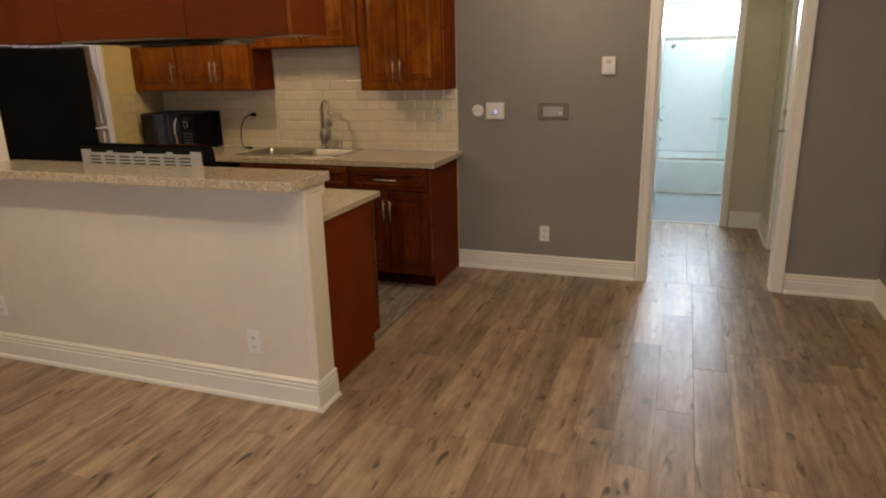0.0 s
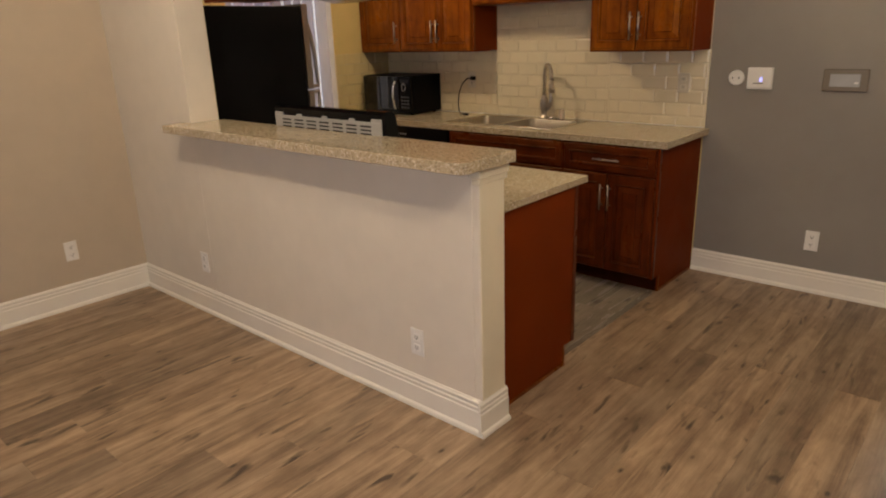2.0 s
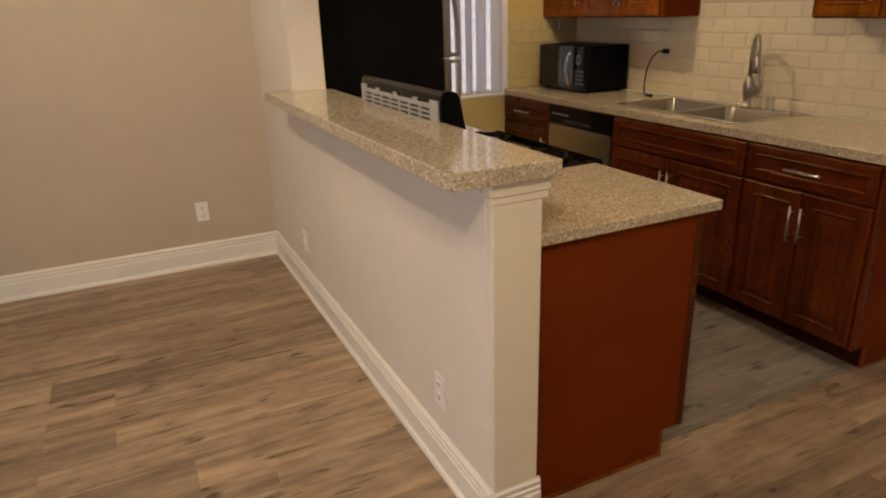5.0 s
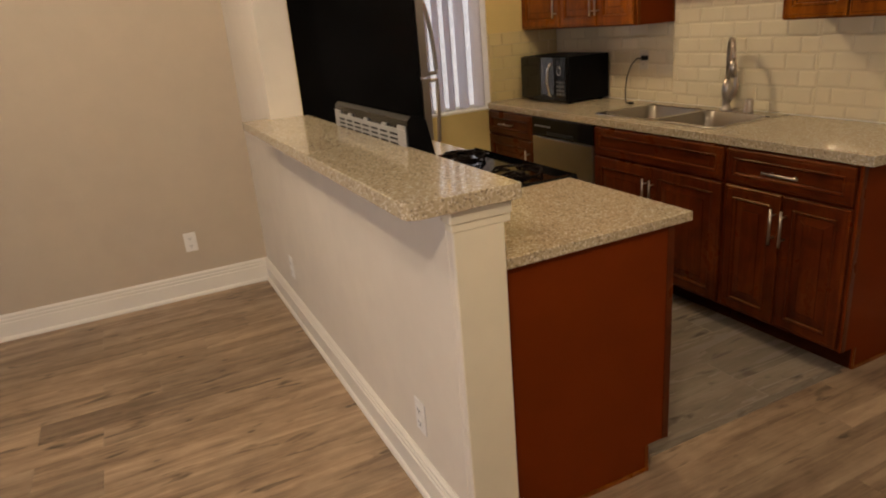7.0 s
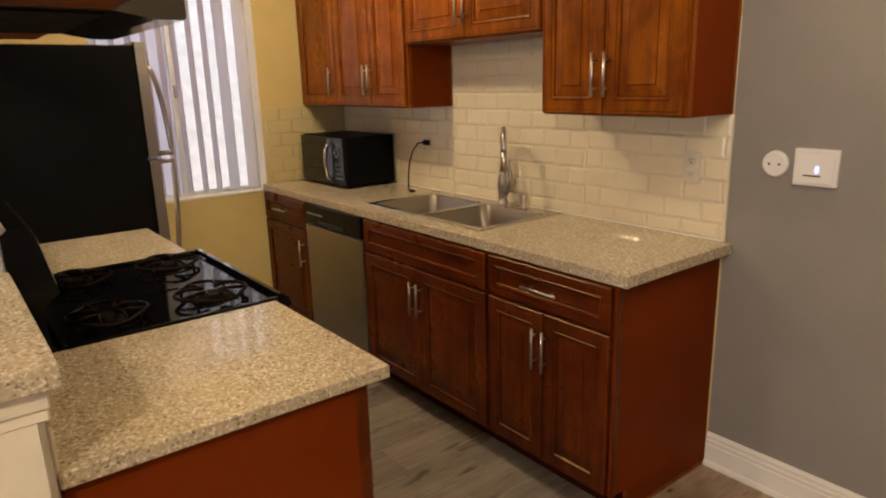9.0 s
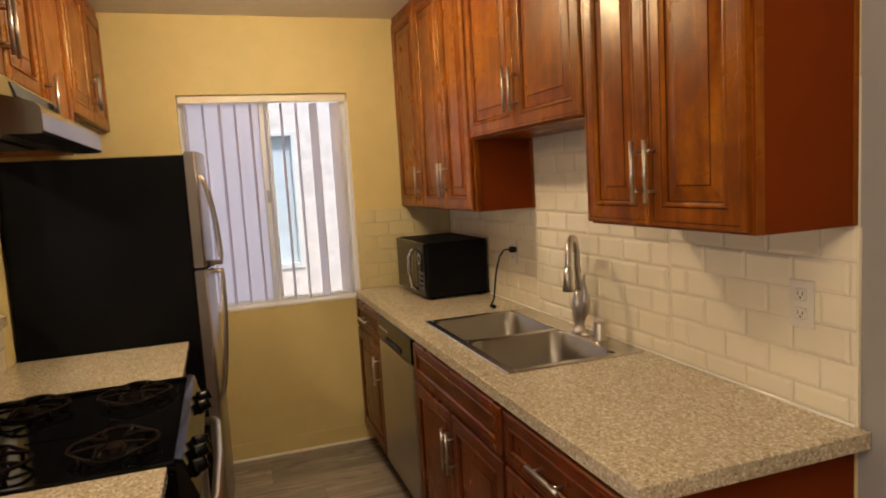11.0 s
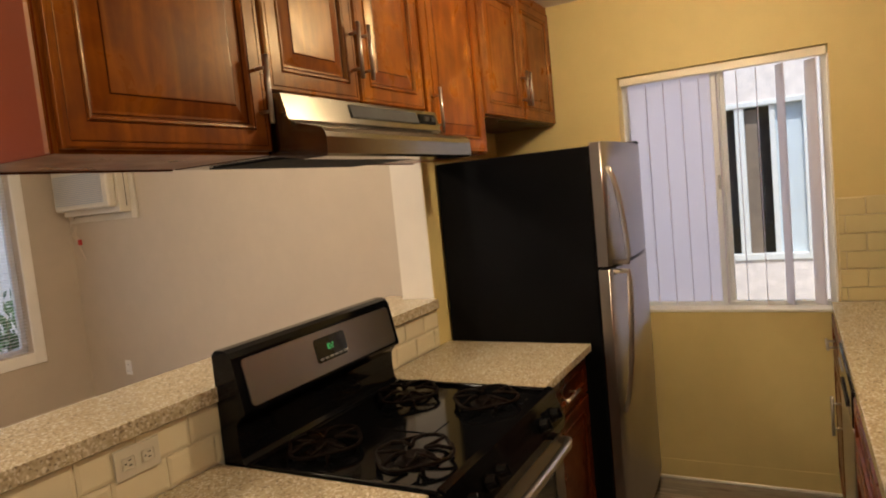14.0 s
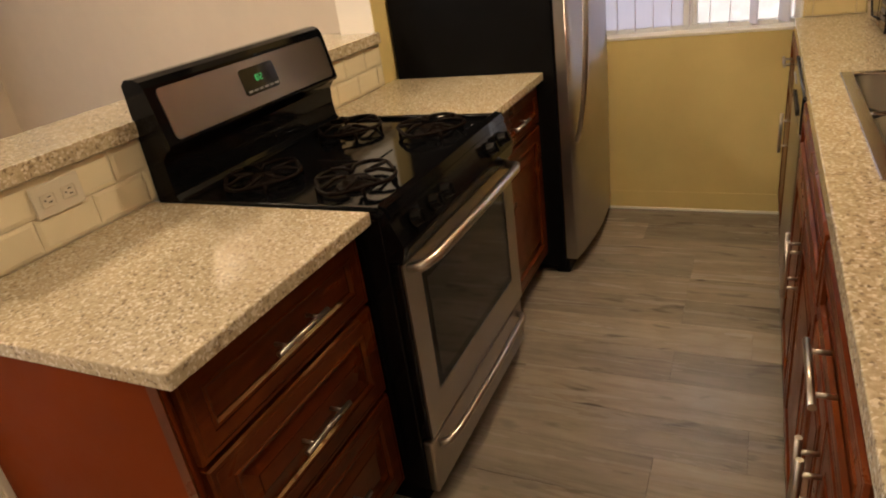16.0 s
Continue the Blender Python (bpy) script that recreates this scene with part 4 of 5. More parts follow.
dr = part("drawer", B((SL + 0.004, SR - 0.004, 0.021, 0.048, 0.055, 0.226), bev=0.006, seg=2), "steel", st, "brushed steel warming drawer front")
hb = bmesh.new()
tube(hb, [(SL + 0.05, 0.048, 0.190), (SL + 0.065, 0.070, 0.195), (SL + 0.11, 0.082, 0.199), (cx, 0.088, 0.201), (SR - 0.11, 0.082, 0.199), (SR - 0.065, 0.070, 0.195), (SR - 0.05, 0.048, 0.190)], 0.011, 10)
part("handle", hb, "nickel", dr, "curved steel drawer handle")
part("kick_plate", B((SL + 0.01, SR - 0.01, -0.60, 0.0, 0.0, 0.058)), "blackmat", st)
# backguard
bm_ = bmesh.new()
prism(bm_, [(-0.560, 0.886), (-0.575, 0.905), (-0.580, 0.950), (-0.578, 1.000), (-0.560, 1.020), (-0.545, 1.028), (-0.5415, 1.036), (-0.5705, 1.180), (-0.580, 1.195), (-0.597, 1.203), (-0.625, 1.203), (-0.640, 1.19), (-0.640, 0.869), (-0.560, 0.869)], SL, SR, "x")
bg = part("backguard", bm_, "black", st, "black enamelled backguard")
bm_ = bmesh.new()


def on_guard(x, z, proud):
    """A point in front of the sloping face of the backguard."""
    return (x, -0.5415 - (z - 1.036) * 0.2014 + proud, z)


def guard_plate(bm, x0, x1, z0, z1, low, high, r):
    """A plate with rounded corners on the sloping face."""
    pts = []
    for cx_, cz_, a0 in ((x1 - r, z1 - r, 0), (x0 + r, z1 - r, 90), (x0 + r, z0 + r, 180), (x1 - r, z0 + r, 270)):
        for k in range(5):
            a = radians(a0 + 22.5 * k)
            pts.append((cx_ + r * math.cos(a), cz_ + r * math.sin(a)))
    rings = [[bm.verts.new(on_guard(x, z, d)) for x, z in pts] for d in (low, high)]
    for k in range(len(pts)):
        bm.faces.new((rings[0][k], rings[0][(k + 1) % len(pts)], rings[1][(k + 1) % len(pts)], rings[1][k]))
    bm.faces.new(rings[1])
    bm.faces.new(rings[0][::-1])
    bmesh.ops.recalc_face_normals(bm, faces=bm.faces)
    return bm


part("face_plate", guard_plate(bm_, SL + 0.022, SR - 0.030, 1.044, 1.172, 0.0005, 0.0035, 0.014), "steel", bg, "brushed steel backguard face")
part("clock_panel", guard_plate(bmesh.new(), cx - 0.090, cx + 0.066, 1.078, 1.152, 0.0037, 0.0052, 0.010), "darkglass", bg, "dark clock panel")
part("clock_button", B(*[(cx - 0.080 + i * 0.024, cx - 0.066 + i * 0.024, -0.5485, -0.5425, 1.086, 1.091) for i in range(6)]), "galv", bg)


def digit_segments(bm, x, code, s=0.018):
    """Seven bars on the tilted panel; code names the lit ones. x grows to the left for a reader in the kitchen."""
    segs = {"a": (0, 2, 1, 2), "b": (1, 1, 1, 2), "c": (1, 0, 1, 1), "d": (0, 0, 1, 0), "e": (0, 0, 0, 1), "f": (0, 1, 0, 2), "g": (0, 1, 1, 1)}
    for ch in code:
        a, b, c, d = segs[ch]
        x0, x1 = sorted((x - a * s * 0.6, x - c * s * 0.6))
        z0, z1 = sorted((1.112 + b * s * 0.55, 1.112 + d * s * 0.55))
        y = on_guard(0, (z0 + z1) / 2, 0.0035)[1]
        box(bm, x0 - 0.0008, x1 + 0.0008, y, y + 0.0035, z0 - 0.0008, z1 + 0.0008)


bm_ = bmesh.new()
for dx, code in ((0.014, "bc"), (0.002, "abcdef"), (-0.014, "abged")):
    digit_segments(bm_, cx + dx, code, 0.014)
part("clock_digits", bm_, "green", bg, "green lit clock digits")
bm_ = B((SL + 0.012, SR - 0.012, -0.6485, -0.6405, 0.95, 1.158), (SL + 0.012, SL + 0.075, -0.6485, -0.6405, 1.1583, 1.172), (SR - 0.075, SR - 0.012, -0.6485, -0.6405, 1.1583, 1.172), bev=0.0015)
for i in range(3):
    xm = SL + 0.20 + i * (SR - SL - 0.40) / 2
    box(bm_, xm - 0.018, xm + 0.018, -0.6485, -0.6405, 1.1583, 1.168, bev=0.0015)
part("vent_panel", bm_, "galv", bg, "grey steel rear panel with raised tabs")
nsl = 7
for i in range(nsl):
    for j in range(5):
        w = (SR - SL - 0.12) / nsl - 0.026
        x = SL + 0.072 + i * (w + 0.026)
        part("vent_slot", B((x, x + w, -0.6500, -0.6482, 1.070 + j * 0.0165, 1.077 + j * 0.0165)), "dark", bg)
# burners and grates
spots = [(cx - 0.225, -0.42), (cx + 0.225, -0.42), (cx - 0.225, -0.13), (cx + 0.225, -0.13)]
for bx, by in spots:
    b = bmesh.new()
    lathe(b, (bx, by, 0.8855), [(0.055, 0), (0.050, 0.006), (0.036, 0.008), (0.036, 0.016), (0.030, 0.020)], 22)
    part("burner", b, "iron", st, "round cast burner with a cap")
for bx, by in spots:
    g = bmesh.new()
    gz, rr_ = 0.914, 0.098
    ring = [(bx + rr_ * (1.15 + 0.10 * math.cos(radians(4 * a))) * math.cos(radians(a)), by + rr_ * (1.0 + 0.08 * math.cos(radians(4 * a))) * math.sin(radians(a)), gz - 0.006) for a in range(0, 361, 12)]
    tube(g, ring, 0.0055, 8, cap=False)
    for k in range(4):
        a = radians(90 * k + 45)
        ex, ey = 1.12 * rr_ * math.cos(a), 0.96 * rr_ * math.sin(a)
        tube(g, [(bx + ex, by + ey, 0.886), (bx + ex, by + ey, gz - 0.006)], 0.0055, 6)
        for d in (-26, 26):
            b_ = a + radians(d)
            tube(g, [(bx + 0.026 * math.cos(a), by + 0.026 * math.sin(a), gz), (bx + 0.060 * math.cos((a + b_) / 2), by + 0.060 * math.sin((a + b_) / 2), gz + 0.003), (bx + rr_ * 1.14 * math.cos(b_), by + rr_ * math.sin(b_), gz - 0.003)], 0.0052, 6)
    part("grate", g, "iron", st, "round black cast iron grate with curved fingers")
for gy in (-0.545, -0.008):
    part("spark_clip", B((cx - 0.26, cx - 0.245, gy, gy + 0.006, 0.8975, 0.9005), (cx - 0.22, cx - 0.205, gy, gy + 0.006, 0.8975, 0.9005)), "chrome", st, "small bright metal clip")
part("centre_plate", B((cx - 0.052, cx + 0.052, -0.375, -0.175, 0.8852, 0.8875), bev=0.001), "black", st, "glossy black centre plate")

# ---- microwave ----
MX0, MX1, MY0, MY1, MZ0, MZ1 = -2.685, -2.155, 1.135, 1.480, WZ1 + 0.012, 1.204
mw = thing("microwave", "black countertop microwave on the granite in the corner", "microwave", ((MX0 + MX1) / 2, (MY0 + MY1) / 2, WZ1), "")
part("body", B((MX0, MX1, MY0 + 0.022, MY1, MZ0, MZ1), bev=0.006, seg=2), "blackmat", mw, "black microwave case")
part("door", B((MX0 + 0.001, MX1 - 0.132, MY0, MY0 + 0.0215, MZ0 + 0.003, MZ1 - 0.003), bev=0.005, seg=2), "darkglass", mw, "glossy black microwave door")
mp_ = part("control_panel", B((MX1 - 0.129, MX1 - 0.001, MY0, MY0 + 0.0215, MZ0 + 0.003, MZ1 - 0.003), bev=0.005, seg=2), "black", mw, "black keypad panel")
part("display", B((MX1 - 0.112, MX1 - 0.020, MY0 - 0.0015, MY0 - 0.0002, MZ1 - 0.055, MZ1 - 0.025)), "darkglass", mp_)
bm_ = bmesh.new()
for i in range(3):
    for j in range(4):
        box(bm_, MX1 - 0.108 + i * 0.031, MX1 - 0.086 + i * 0.031, MY0 - 0.0015, MY0 - 0.0002, MZ0 + 0.04 + j * 0.026, MZ0 + 0.054 + j * 0.026)
part("keypad", bm_, "keygrey", mp_, "grey keypad buttons")
part("handle", tube(bmesh.new(), [(MX1 - 0.150, MY0, MZ0 + 0.03), (MX1 - 0.152, MY0 - 0.026, MZ0 + 0.045), (MX1 - 0.160, MY0 - 0.036, (MZ0 + MZ1) / 2 - 0.01), (MX1 - 0.152, MY0 - 0.034, MZ1 - 0.075), (MX1 - 0.146, MY0 - 0.020, MZ1 - 0.045), (MX1 - 0.146, MY0, MZ1 - 0.035)], [0.007, 0.008, 0.009, 0.010, 0.009, 0.007], 10), "chrome", mw, "curved glossy silver microwave handle")
part("door_glass", B((MX0 + 0.045, MX1 - 0.185, MY0 - 0.0012, MY0 - 0.0002, MZ0 + 0.035, MZ1 - 0.035), bev=0.0004), "darkglass", mw, "dark door window")
part("dial_ring", tube(bmesh.new(), [(MX1 - 0.075 + 0.020 * math.cos(radians(a)), MY0 - 0.003, MZ1 - 0.085 + 0.028 * math.sin(radians(a))) for a in range(0, 361, 24)], 0.003, 6, cap=False), "chrome", mp_, "silver ring on the keypad panel")
for fx, fy in ((MX0 + 0.04, MY0 + 0.05), (MX1 - 0.04, MY0 + 0.05), (MX0 + 0.04, MY1 - 0.04), (MX1 - 0.04, MY1 - 0.04)):
    part("foot", lathe(bmesh.new(), (fx, fy, WZ1 + 0.0002), [(0.014, 0), (0.014, 0.0125)], 12), "rubber", mw)
cord = thing("power_cord", "black power cord looped from wall plug to worktop", "cord", (-1.93, 1.45, WZ1))
part("cable", tube(bmesh.new(), [(-1.823, 1.482, 1.172), (-1.858, 1.450, 1.170), (-1.898, 1.440, 1.13), (-1.925, 1.432, 1.06), (-1.925, 1.420, 0.98), (-1.905, 1.405, WZ1 + 0.02), (-1.865, 1.375, WZ1 + 0.006), (-1.815, 1.355, WZ1 + 0.0045)], 0.0042, 8), "rubber", cord)
part("plug_end", B((-1.816, -1.776, 1.343, 1.361, WZ1 + 0.0005, WZ1 + 0.015), bev=0.004, seg=2), "rubber", cord, "black moulded socket end")
part("plug", B((-1.838, -1.802, 1.464, 1.4925, 1.158, 1.185), bev=0.004, seg=2), "rubber", cord, "black moulded plug")

# ---- sockets, switches and wall things ----


def plate(name, label, cat, x, z, y, out, w=0.072, h=0.116, mat="plastic", group="", axis="y"):
    """A screwed cover plate on a wall, with its own parts in place. axis y: a wall across y; axis x: a wall across x."""
    at = (x, y, z) if axis == "y" else (y, x, z)
    t = thing(name, label, cat, at, group)
    return t


def face_box(parent, name, u0, u1, z0, z1, d0, d1, wall, out, mat, axis="y", bev=0.0015, label=""):
    a, b = sorted((wall + out * d0, wall + out * d1))
    bm = B((u0, u1, a, b, z0, z1), bev=bev) if axis == "y" else B((a, b, u0, u1, z0, z1), bev=bev)
    return part(name, bm, mat, parent, label)


def outlet(u, z, wall, out, axis="y", label="white double wall socket on the wall", w=0.072, h=0.118, mat="plastic"):
    t = plate("wall_outlet", label, "wall socket", u, z, wall, out, group="wall sockets", axis=axis)
    face_box(t, "cover_plate", u - w / 2, u + w / 2, z - h / 2, z + h / 2, 0.0005, 0.006, wall, out, mat, axis, 0.002)
    for s in (-1, 1):
        r = face_box(t, "receptacle", u - 0.017, u + 0.017, z + s * 0.0235 - 0.0145, z + s * 0.0235 + 0.0145, 0.0062, 0.0085, wall, out, mat, axis, 0.003)
        a, b = sorted((wall + out * 0.0087, wall + out * 0.0093))
        bm = bmesh.new()
        for du in (-0.0065, 0.0065):
            q = (u + du - 0.0012, u + du + 0.0012)
            zz = (z + s * 0.0235 - 0.002, z + s * 0.0235 + 0.007)
            box(bm, *((*q, a, b, *zz) if axis == "y" else (a, b, *q, *zz)))
        q, zz = (u - 0.0025, u + 0.0025), (z + s * 0.0235 - 0.010, z + s * 0.0235 - 0.005)
        box(bm, *((*q, a, b, *zz) if axis == "y" else (a, b, *q, *zz)))
        part("slots", bm, "dark", r)
    return t


outlet(-0.302, 0.305, YP0, -1, label="white double wall socket low on the half wall")
outlet(-1.965, 0.312, YP0, -1, label="white double wall socket low on the pale wall by the corner")
outlet(-1.252, 0.347, XL, 1, "x", label="white double wall socket on the beige wall above the baseboard")
outlet(-4.00, 0.42, XL, 1, "x", label="white double wall socket on the beige wall near the window")
outlet(0.625, 0.306, YW, -1, label="white double wall socket on the grey wall")
outlet(-0.188, 1.172, YW - 0.0095, -1, label="white double wall socket on the tiled backsplash", mat="ivory")
outlet(-1.84, 1.160, YW - 0.0095, -1, label="white wall socket on the tiles with a black plug in it", mat="ivory")

t = thing("wall_outlet", "white double socket mounted sideways on the bar backsplash tiles", "wall socket", (-0.352, YP1 + 0.012, 1.005), "wall sockets")
face_box(t, "cover_plate", -0.424, -0.300, 0.969, 1.042, 0.0095, 0.0150, YP1, 1, "ivory", "y", 0.002)
for u in (-0.388, -0.335):
    r = face_box(t, "receptacle", u - 0.017, u + 0.017, 0.991, 1.020, 0.0152, 0.0172, YP1, 1, "ivory", "y", 0.003)
    part("slots", B((u - 0.008, u + 0.001, YP1 + 0.0174, YP1 + 0.018, 1.011, 1.0135), (u - 0.008, u + 0.001, YP1 + 0.0174, YP1 + 0.018, 0.999, 1.0015), (u + 0.006, u + 0.010, YP1 + 0.0174, YP1 + 0.018, 1.004, 1.0075)), "dark", r)

# round cover
t = thing("round_cover", "small round white wall cover with two screws on the grey wall", "wall fitting", (0.115, YW, 1.207))
part("disc", lathe(bmesh.new(), (0.115, YW - 0.0135, 1.207), [(0.036, 0), (0.043, 0.005), (0.045, 0.013)], 28, "y"), "plastic", t)
part("screws", lathe(lathe(bmesh.new(), (0.098, YW - 0.0155, 1.207), [(0.004, 0), (0.004, 0.003)], 10, "y"), (0.132, YW - 0.0155, 1.207), [(0.004, 0), (0.004, 0.003)], 10, "y"), "dark", t)
# thermostat
t = thing("thermostat", "square white thermostat with a small blue light on the grey wall", "thermostat", (0.248, YW, 1.205))
face_box(t, "housing", 0.180, 0.316, 1.146, 1.266, 0.0005, 0.020, YW, -1, "plastic", bev=0.004)
face_box(t, "front_plate", 0.190, 0.306, 1.156, 1.256, 0.0202, 0.024, YW, -1, "plastic", bev=0.003)
face_box(t, "indicator", 0.250, 0.262, 1.190, 1.212, 0.0242, 0.0252, YW, -1, "blue", bev=0.0005, label="small blue light")
face_box(t, "lettering", 0.215, 0.268, 1.178, 1.182, 0.0242, 0.0249, YW, -1, "dark", bev=0)
# metal wall plate
t = thing("wall_heater_control", "wide brushed metal control plate on the grey wall", "wall control", (0.672, YW, 1.203))
face_box(t, "plate", 0.566, 0.778, 1.146, 1.260, 0.0005, 0.012, YW, -1, "tanplate", bev=0.003)
face_box(t, "inset", 0.600, 0.742, 1.170, 1.236, 0.0122, 0.0150, YW, -1, "galv", bev=0.002)
face_box(t, "button", 0.715, 0.735, 1.186, 1.196, 0.0152, 0.0180, YW, -1, "plastic", bev=0.002)
# dimmer switch
t = thing("dimmer_switch", "white dimmer control on the grey wall beside the doorway", "light switch", (1.040, YW, 1.512))
face_box(t, "cover_plate", 0.996, 1.086, 1.450, 1.568, 0.0005, 0.022, YW, -1, "plastic", bev=0.004)
face_box(t, "rocker", 1.022, 1.060, 1.520, 1.546, 0.0222, 0.0255, YW, -1, "ivory", bev=0.002)
part("knob", lathe(bmesh.new(), (1.041, YW - 0.038, 1.485), [(0.017, 0), (0.019, 0.004), (0.019, 0.0155)], 20, "y"), "plastic", t)

# ---- kitchen window ----
WY_0, WY_1, WZ_0, WZ_1 = 0.01, 0.92, 0.862, 2.045
win = thing("window_1", "white aluminium sliding window in the cream kitchen wall", "window", (XK - 0.11, 0.465, WZ_0), kind="structure")
wx0, wx1 = XK - 0.135, XK - 0.095
part("window_frame", B((wx0, wx1, WY_0, WY_1, WZ_0 + 0.004, WZ_0 + 0.034), (wx0, wx1, WY_0, WY_1, WZ_1 - 0.03, WZ_1), (wx0, wx1, WY_0, WY_0 + 0.03, WZ_0 + 0.034, WZ_1 - 0.03), (wx0, wx1, WY_1 - 0.03, WY_1, WZ_0 + 0.034, WZ_1 - 0.03), bev=0.002), "alu", win)
part("sash", B((wx0 + 0.022, wx1 + 0.012, 0.430, 0.470, WZ_0 + 0.034, WZ_1 - 0.03), (wx0 + 0.002, wx0 + 0.020, 0.455, 0.490, WZ_0 + 0.034, WZ_1 - 0.03), bev=0.002), "alu", win, "white meeting stiles")
part("latch", B((wx1 + 0.012, wx1 + 0.024, 0.442, 0.458, 1.45, 1.52), bev=0.003), "galv", win, "small grey latch")
p = part("pane", B((wx0 + 0.010, wx0 + 0.014, 0.49, WY_1 - 0.03, WZ_0 + 0.034, WZ_1 - 0.03)), "glass", win)
p.visible_shadow = False
part("obscured_pane", B((wx0 + 0.030, wx0 + 0.033, WY_0 + 0.03, 0.43, WZ_0 + 0.034, WZ_1 - 0.03)), "obscure", win, "milky obscured pane")
# Strip added on one side; its white stands for daylight falling on that jamb.
part("jamb_liner", B((XK - 0.094, XK + 0.003, WY_1 - 0.006, WY_1 - 0.0005, WZ_0 + 0.015, WZ_1 - 0.044), bev=0.001), "trim", win, "white strip for daylight on the right jamb")
part("window_sill", B((XK - 0.094, XK + 0.004, WY_0 + 0.001, WY_1 - 0.001, WZ_0, WZ_0 + 0.014), bev=0.002), "trim", win, "white painted sill")

vb = thing("vertical_blind", "white vinyl vertical blind turned open in the kitchen window", "blind", (XK - 0.04, 0.465, WZ_1 - 0.04))
part("headrail", B((XK - 0.058, XK - 0.022, WY_0 + 0.006, WY_1 - 0.006, WZ_1 - 0.042, WZ_1 - 0.004), bev=0.003), "cream", vb, "cream headrail")


def slat(y, turn):
    bm = bmesh.new()
    n, w, t = 6, 0.088, 0.0008
    ca, sa = math.cos(radians(turn)), math.sin(radians(turn))
    cols = []
    for k in range(n + 1):
        u = (k / n - 0.5) * w
        bow = 0.0035 * (1 - (2 * k / n - 1) ** 2)
        px, py = XK - 0.042 + u * sa + bow * ca, y + u * ca - bow * sa
        cols.append((px, py))
    loops = []
    for s in (0, 1):
        loops.append([(bm.verts.new((px + s * t, py, WZ_0 + 0.03)), bm.verts.new((px + s * t, py, WZ_1 - 0.05))) for px, py in cols])
    for s, lp in enumerate(loops):
        for a, b in zip(lp, lp[1:]):
            f = bm.faces.new((a[0], b[0], b[1], a[1]) if s else (a[1], b[1], b[0], a[0]))
            f.smooth = True
    for i in (0, -1):
        bm.faces.new((loops[0][i][0], loops[0][i][1], loops[1][i][1], loops[1][i][0]))
    bmesh.ops.recalc_face_normals(bm, faces=bm.faces)
    return bm


for yy, tn in ((0.050, 79), (0.138, 82), (0.222, 80), (0.303, 84), (0.385, 84), (0.462, 88), (0.550, 86), (0.633, 87), (0.728, 66), (0.850, 58)):
    part("slat", slat(yy, tn), "slat", vb)

# ---- outside the kitchen window ----
structure("ground", B((-30, 30, -30, 30, -0.35, -0.13)), "ground", "grey concrete ground outside")
nb = thing("neighbour_building", "pink beige stucco neighbouring building close to the kitchen window", "building", (-5.3, 0.5, -0.13))
part("wall", B((-5.5, -5.2, -6.0, -0.25, -0.13, 5.2), (-5.5, -5.2, 0.89, 7.0, -0.13, 5.2), (-5.5, -5.2, -0.25, 0.89, -0.13, 0.78), (-5.5, -5.2, -0.25, 0.89, 2.04, 5.2)), "stucco", nb)
nw = part("window", B((-5.26, -5.185, -0.25, -0.21, 0.78, 2.04), (-5.26, -5.185, 0.85, 0.89, 0.78, 2.04), (-5.26, -5.185, -0.21, 0.85, 0.78, 0.83), (-5.26, -5.185, -0.21, 0.85, 2.0, 2.04), (-5.25, -5.20, 0.37, 0.44, 0.83, 2.0), (-5.25, -5.21, 0.62, 0.66, 0.83, 2.0), bev=0.003), "alu", nb, "white framed window")
part("pane", B((-5.27, -5.265, -0.21, 0.85, 0.83, 2.0)), "darkglass", nw, "dark glass pane")
part("curtain", B((-5.264, -5.258, 0.66, 0.85, 0.83, 2.0)), "curtain", nw, "pale blue covered pane")
part("inner_curtain", B(*[(-5.264 + 0.003 * (i % 2), -5.259 + 0.003 * (i % 2), 0.44 + i * 0.018, 0.458 + i * 0.018, 0.83, 1.98) for i in range(5)]), "drape", nw, "brown gathered curtain")
part("roof_edge", B((-5.6, -5.10, -6.0, 7.0, 5.2, 5.35), bev=0.02), "stucco", nb)
hd = thing("hedge", "green hedge outside the living room window", "hedge", (-1.6, -6.6, -0.13))
bm_ = bmesh.new()
rnd = random.Random(4)
for i in range(1400):
    p = Vector((rnd.uniform(-4.2, 1.5), rnd.uniform(-7.0, -6.4), rnd.uniform(-0.1, 0.75 + 0.25 * math.sin(i))))
    q = Euler((rnd.uniform(0, 6), rnd.uniform(0, 6), rnd.uniform(0, 6))).to_matrix()
    s = rnd.uniform(0.05, 0.11)
    bm_.faces.new([bm_.verts.new(p + q @ Vector(c) * s) for c in ((-1, 0, 0), (0, -0.5, 0.1), (1, 0, 0), (0, 0.5, 0.1))])
part("foliage", bm_, "leaf", hd)
part("trunk", tube(bmesh.new(), [(-1.6, -6.7, -0.13), (-1.62, -6.7, 0.5)], [0.05, 0.03], 8), "glaze", hd)
structure("far_building", B((-9, 9, -11.0, -10.5, -0.13, 4.5)), "stucco", "pale stucco building across the yard")

# ---- living room window, air conditioner ----
LX0, LX1, LZ0, LZ1 = -2.30, -0.95, 0.64, 2.06
lw = thing("window_2", "cream trimmed living room window with a horizontal blind", "window", (-1.62, YS - 0.05, LZ0), kind="structure")
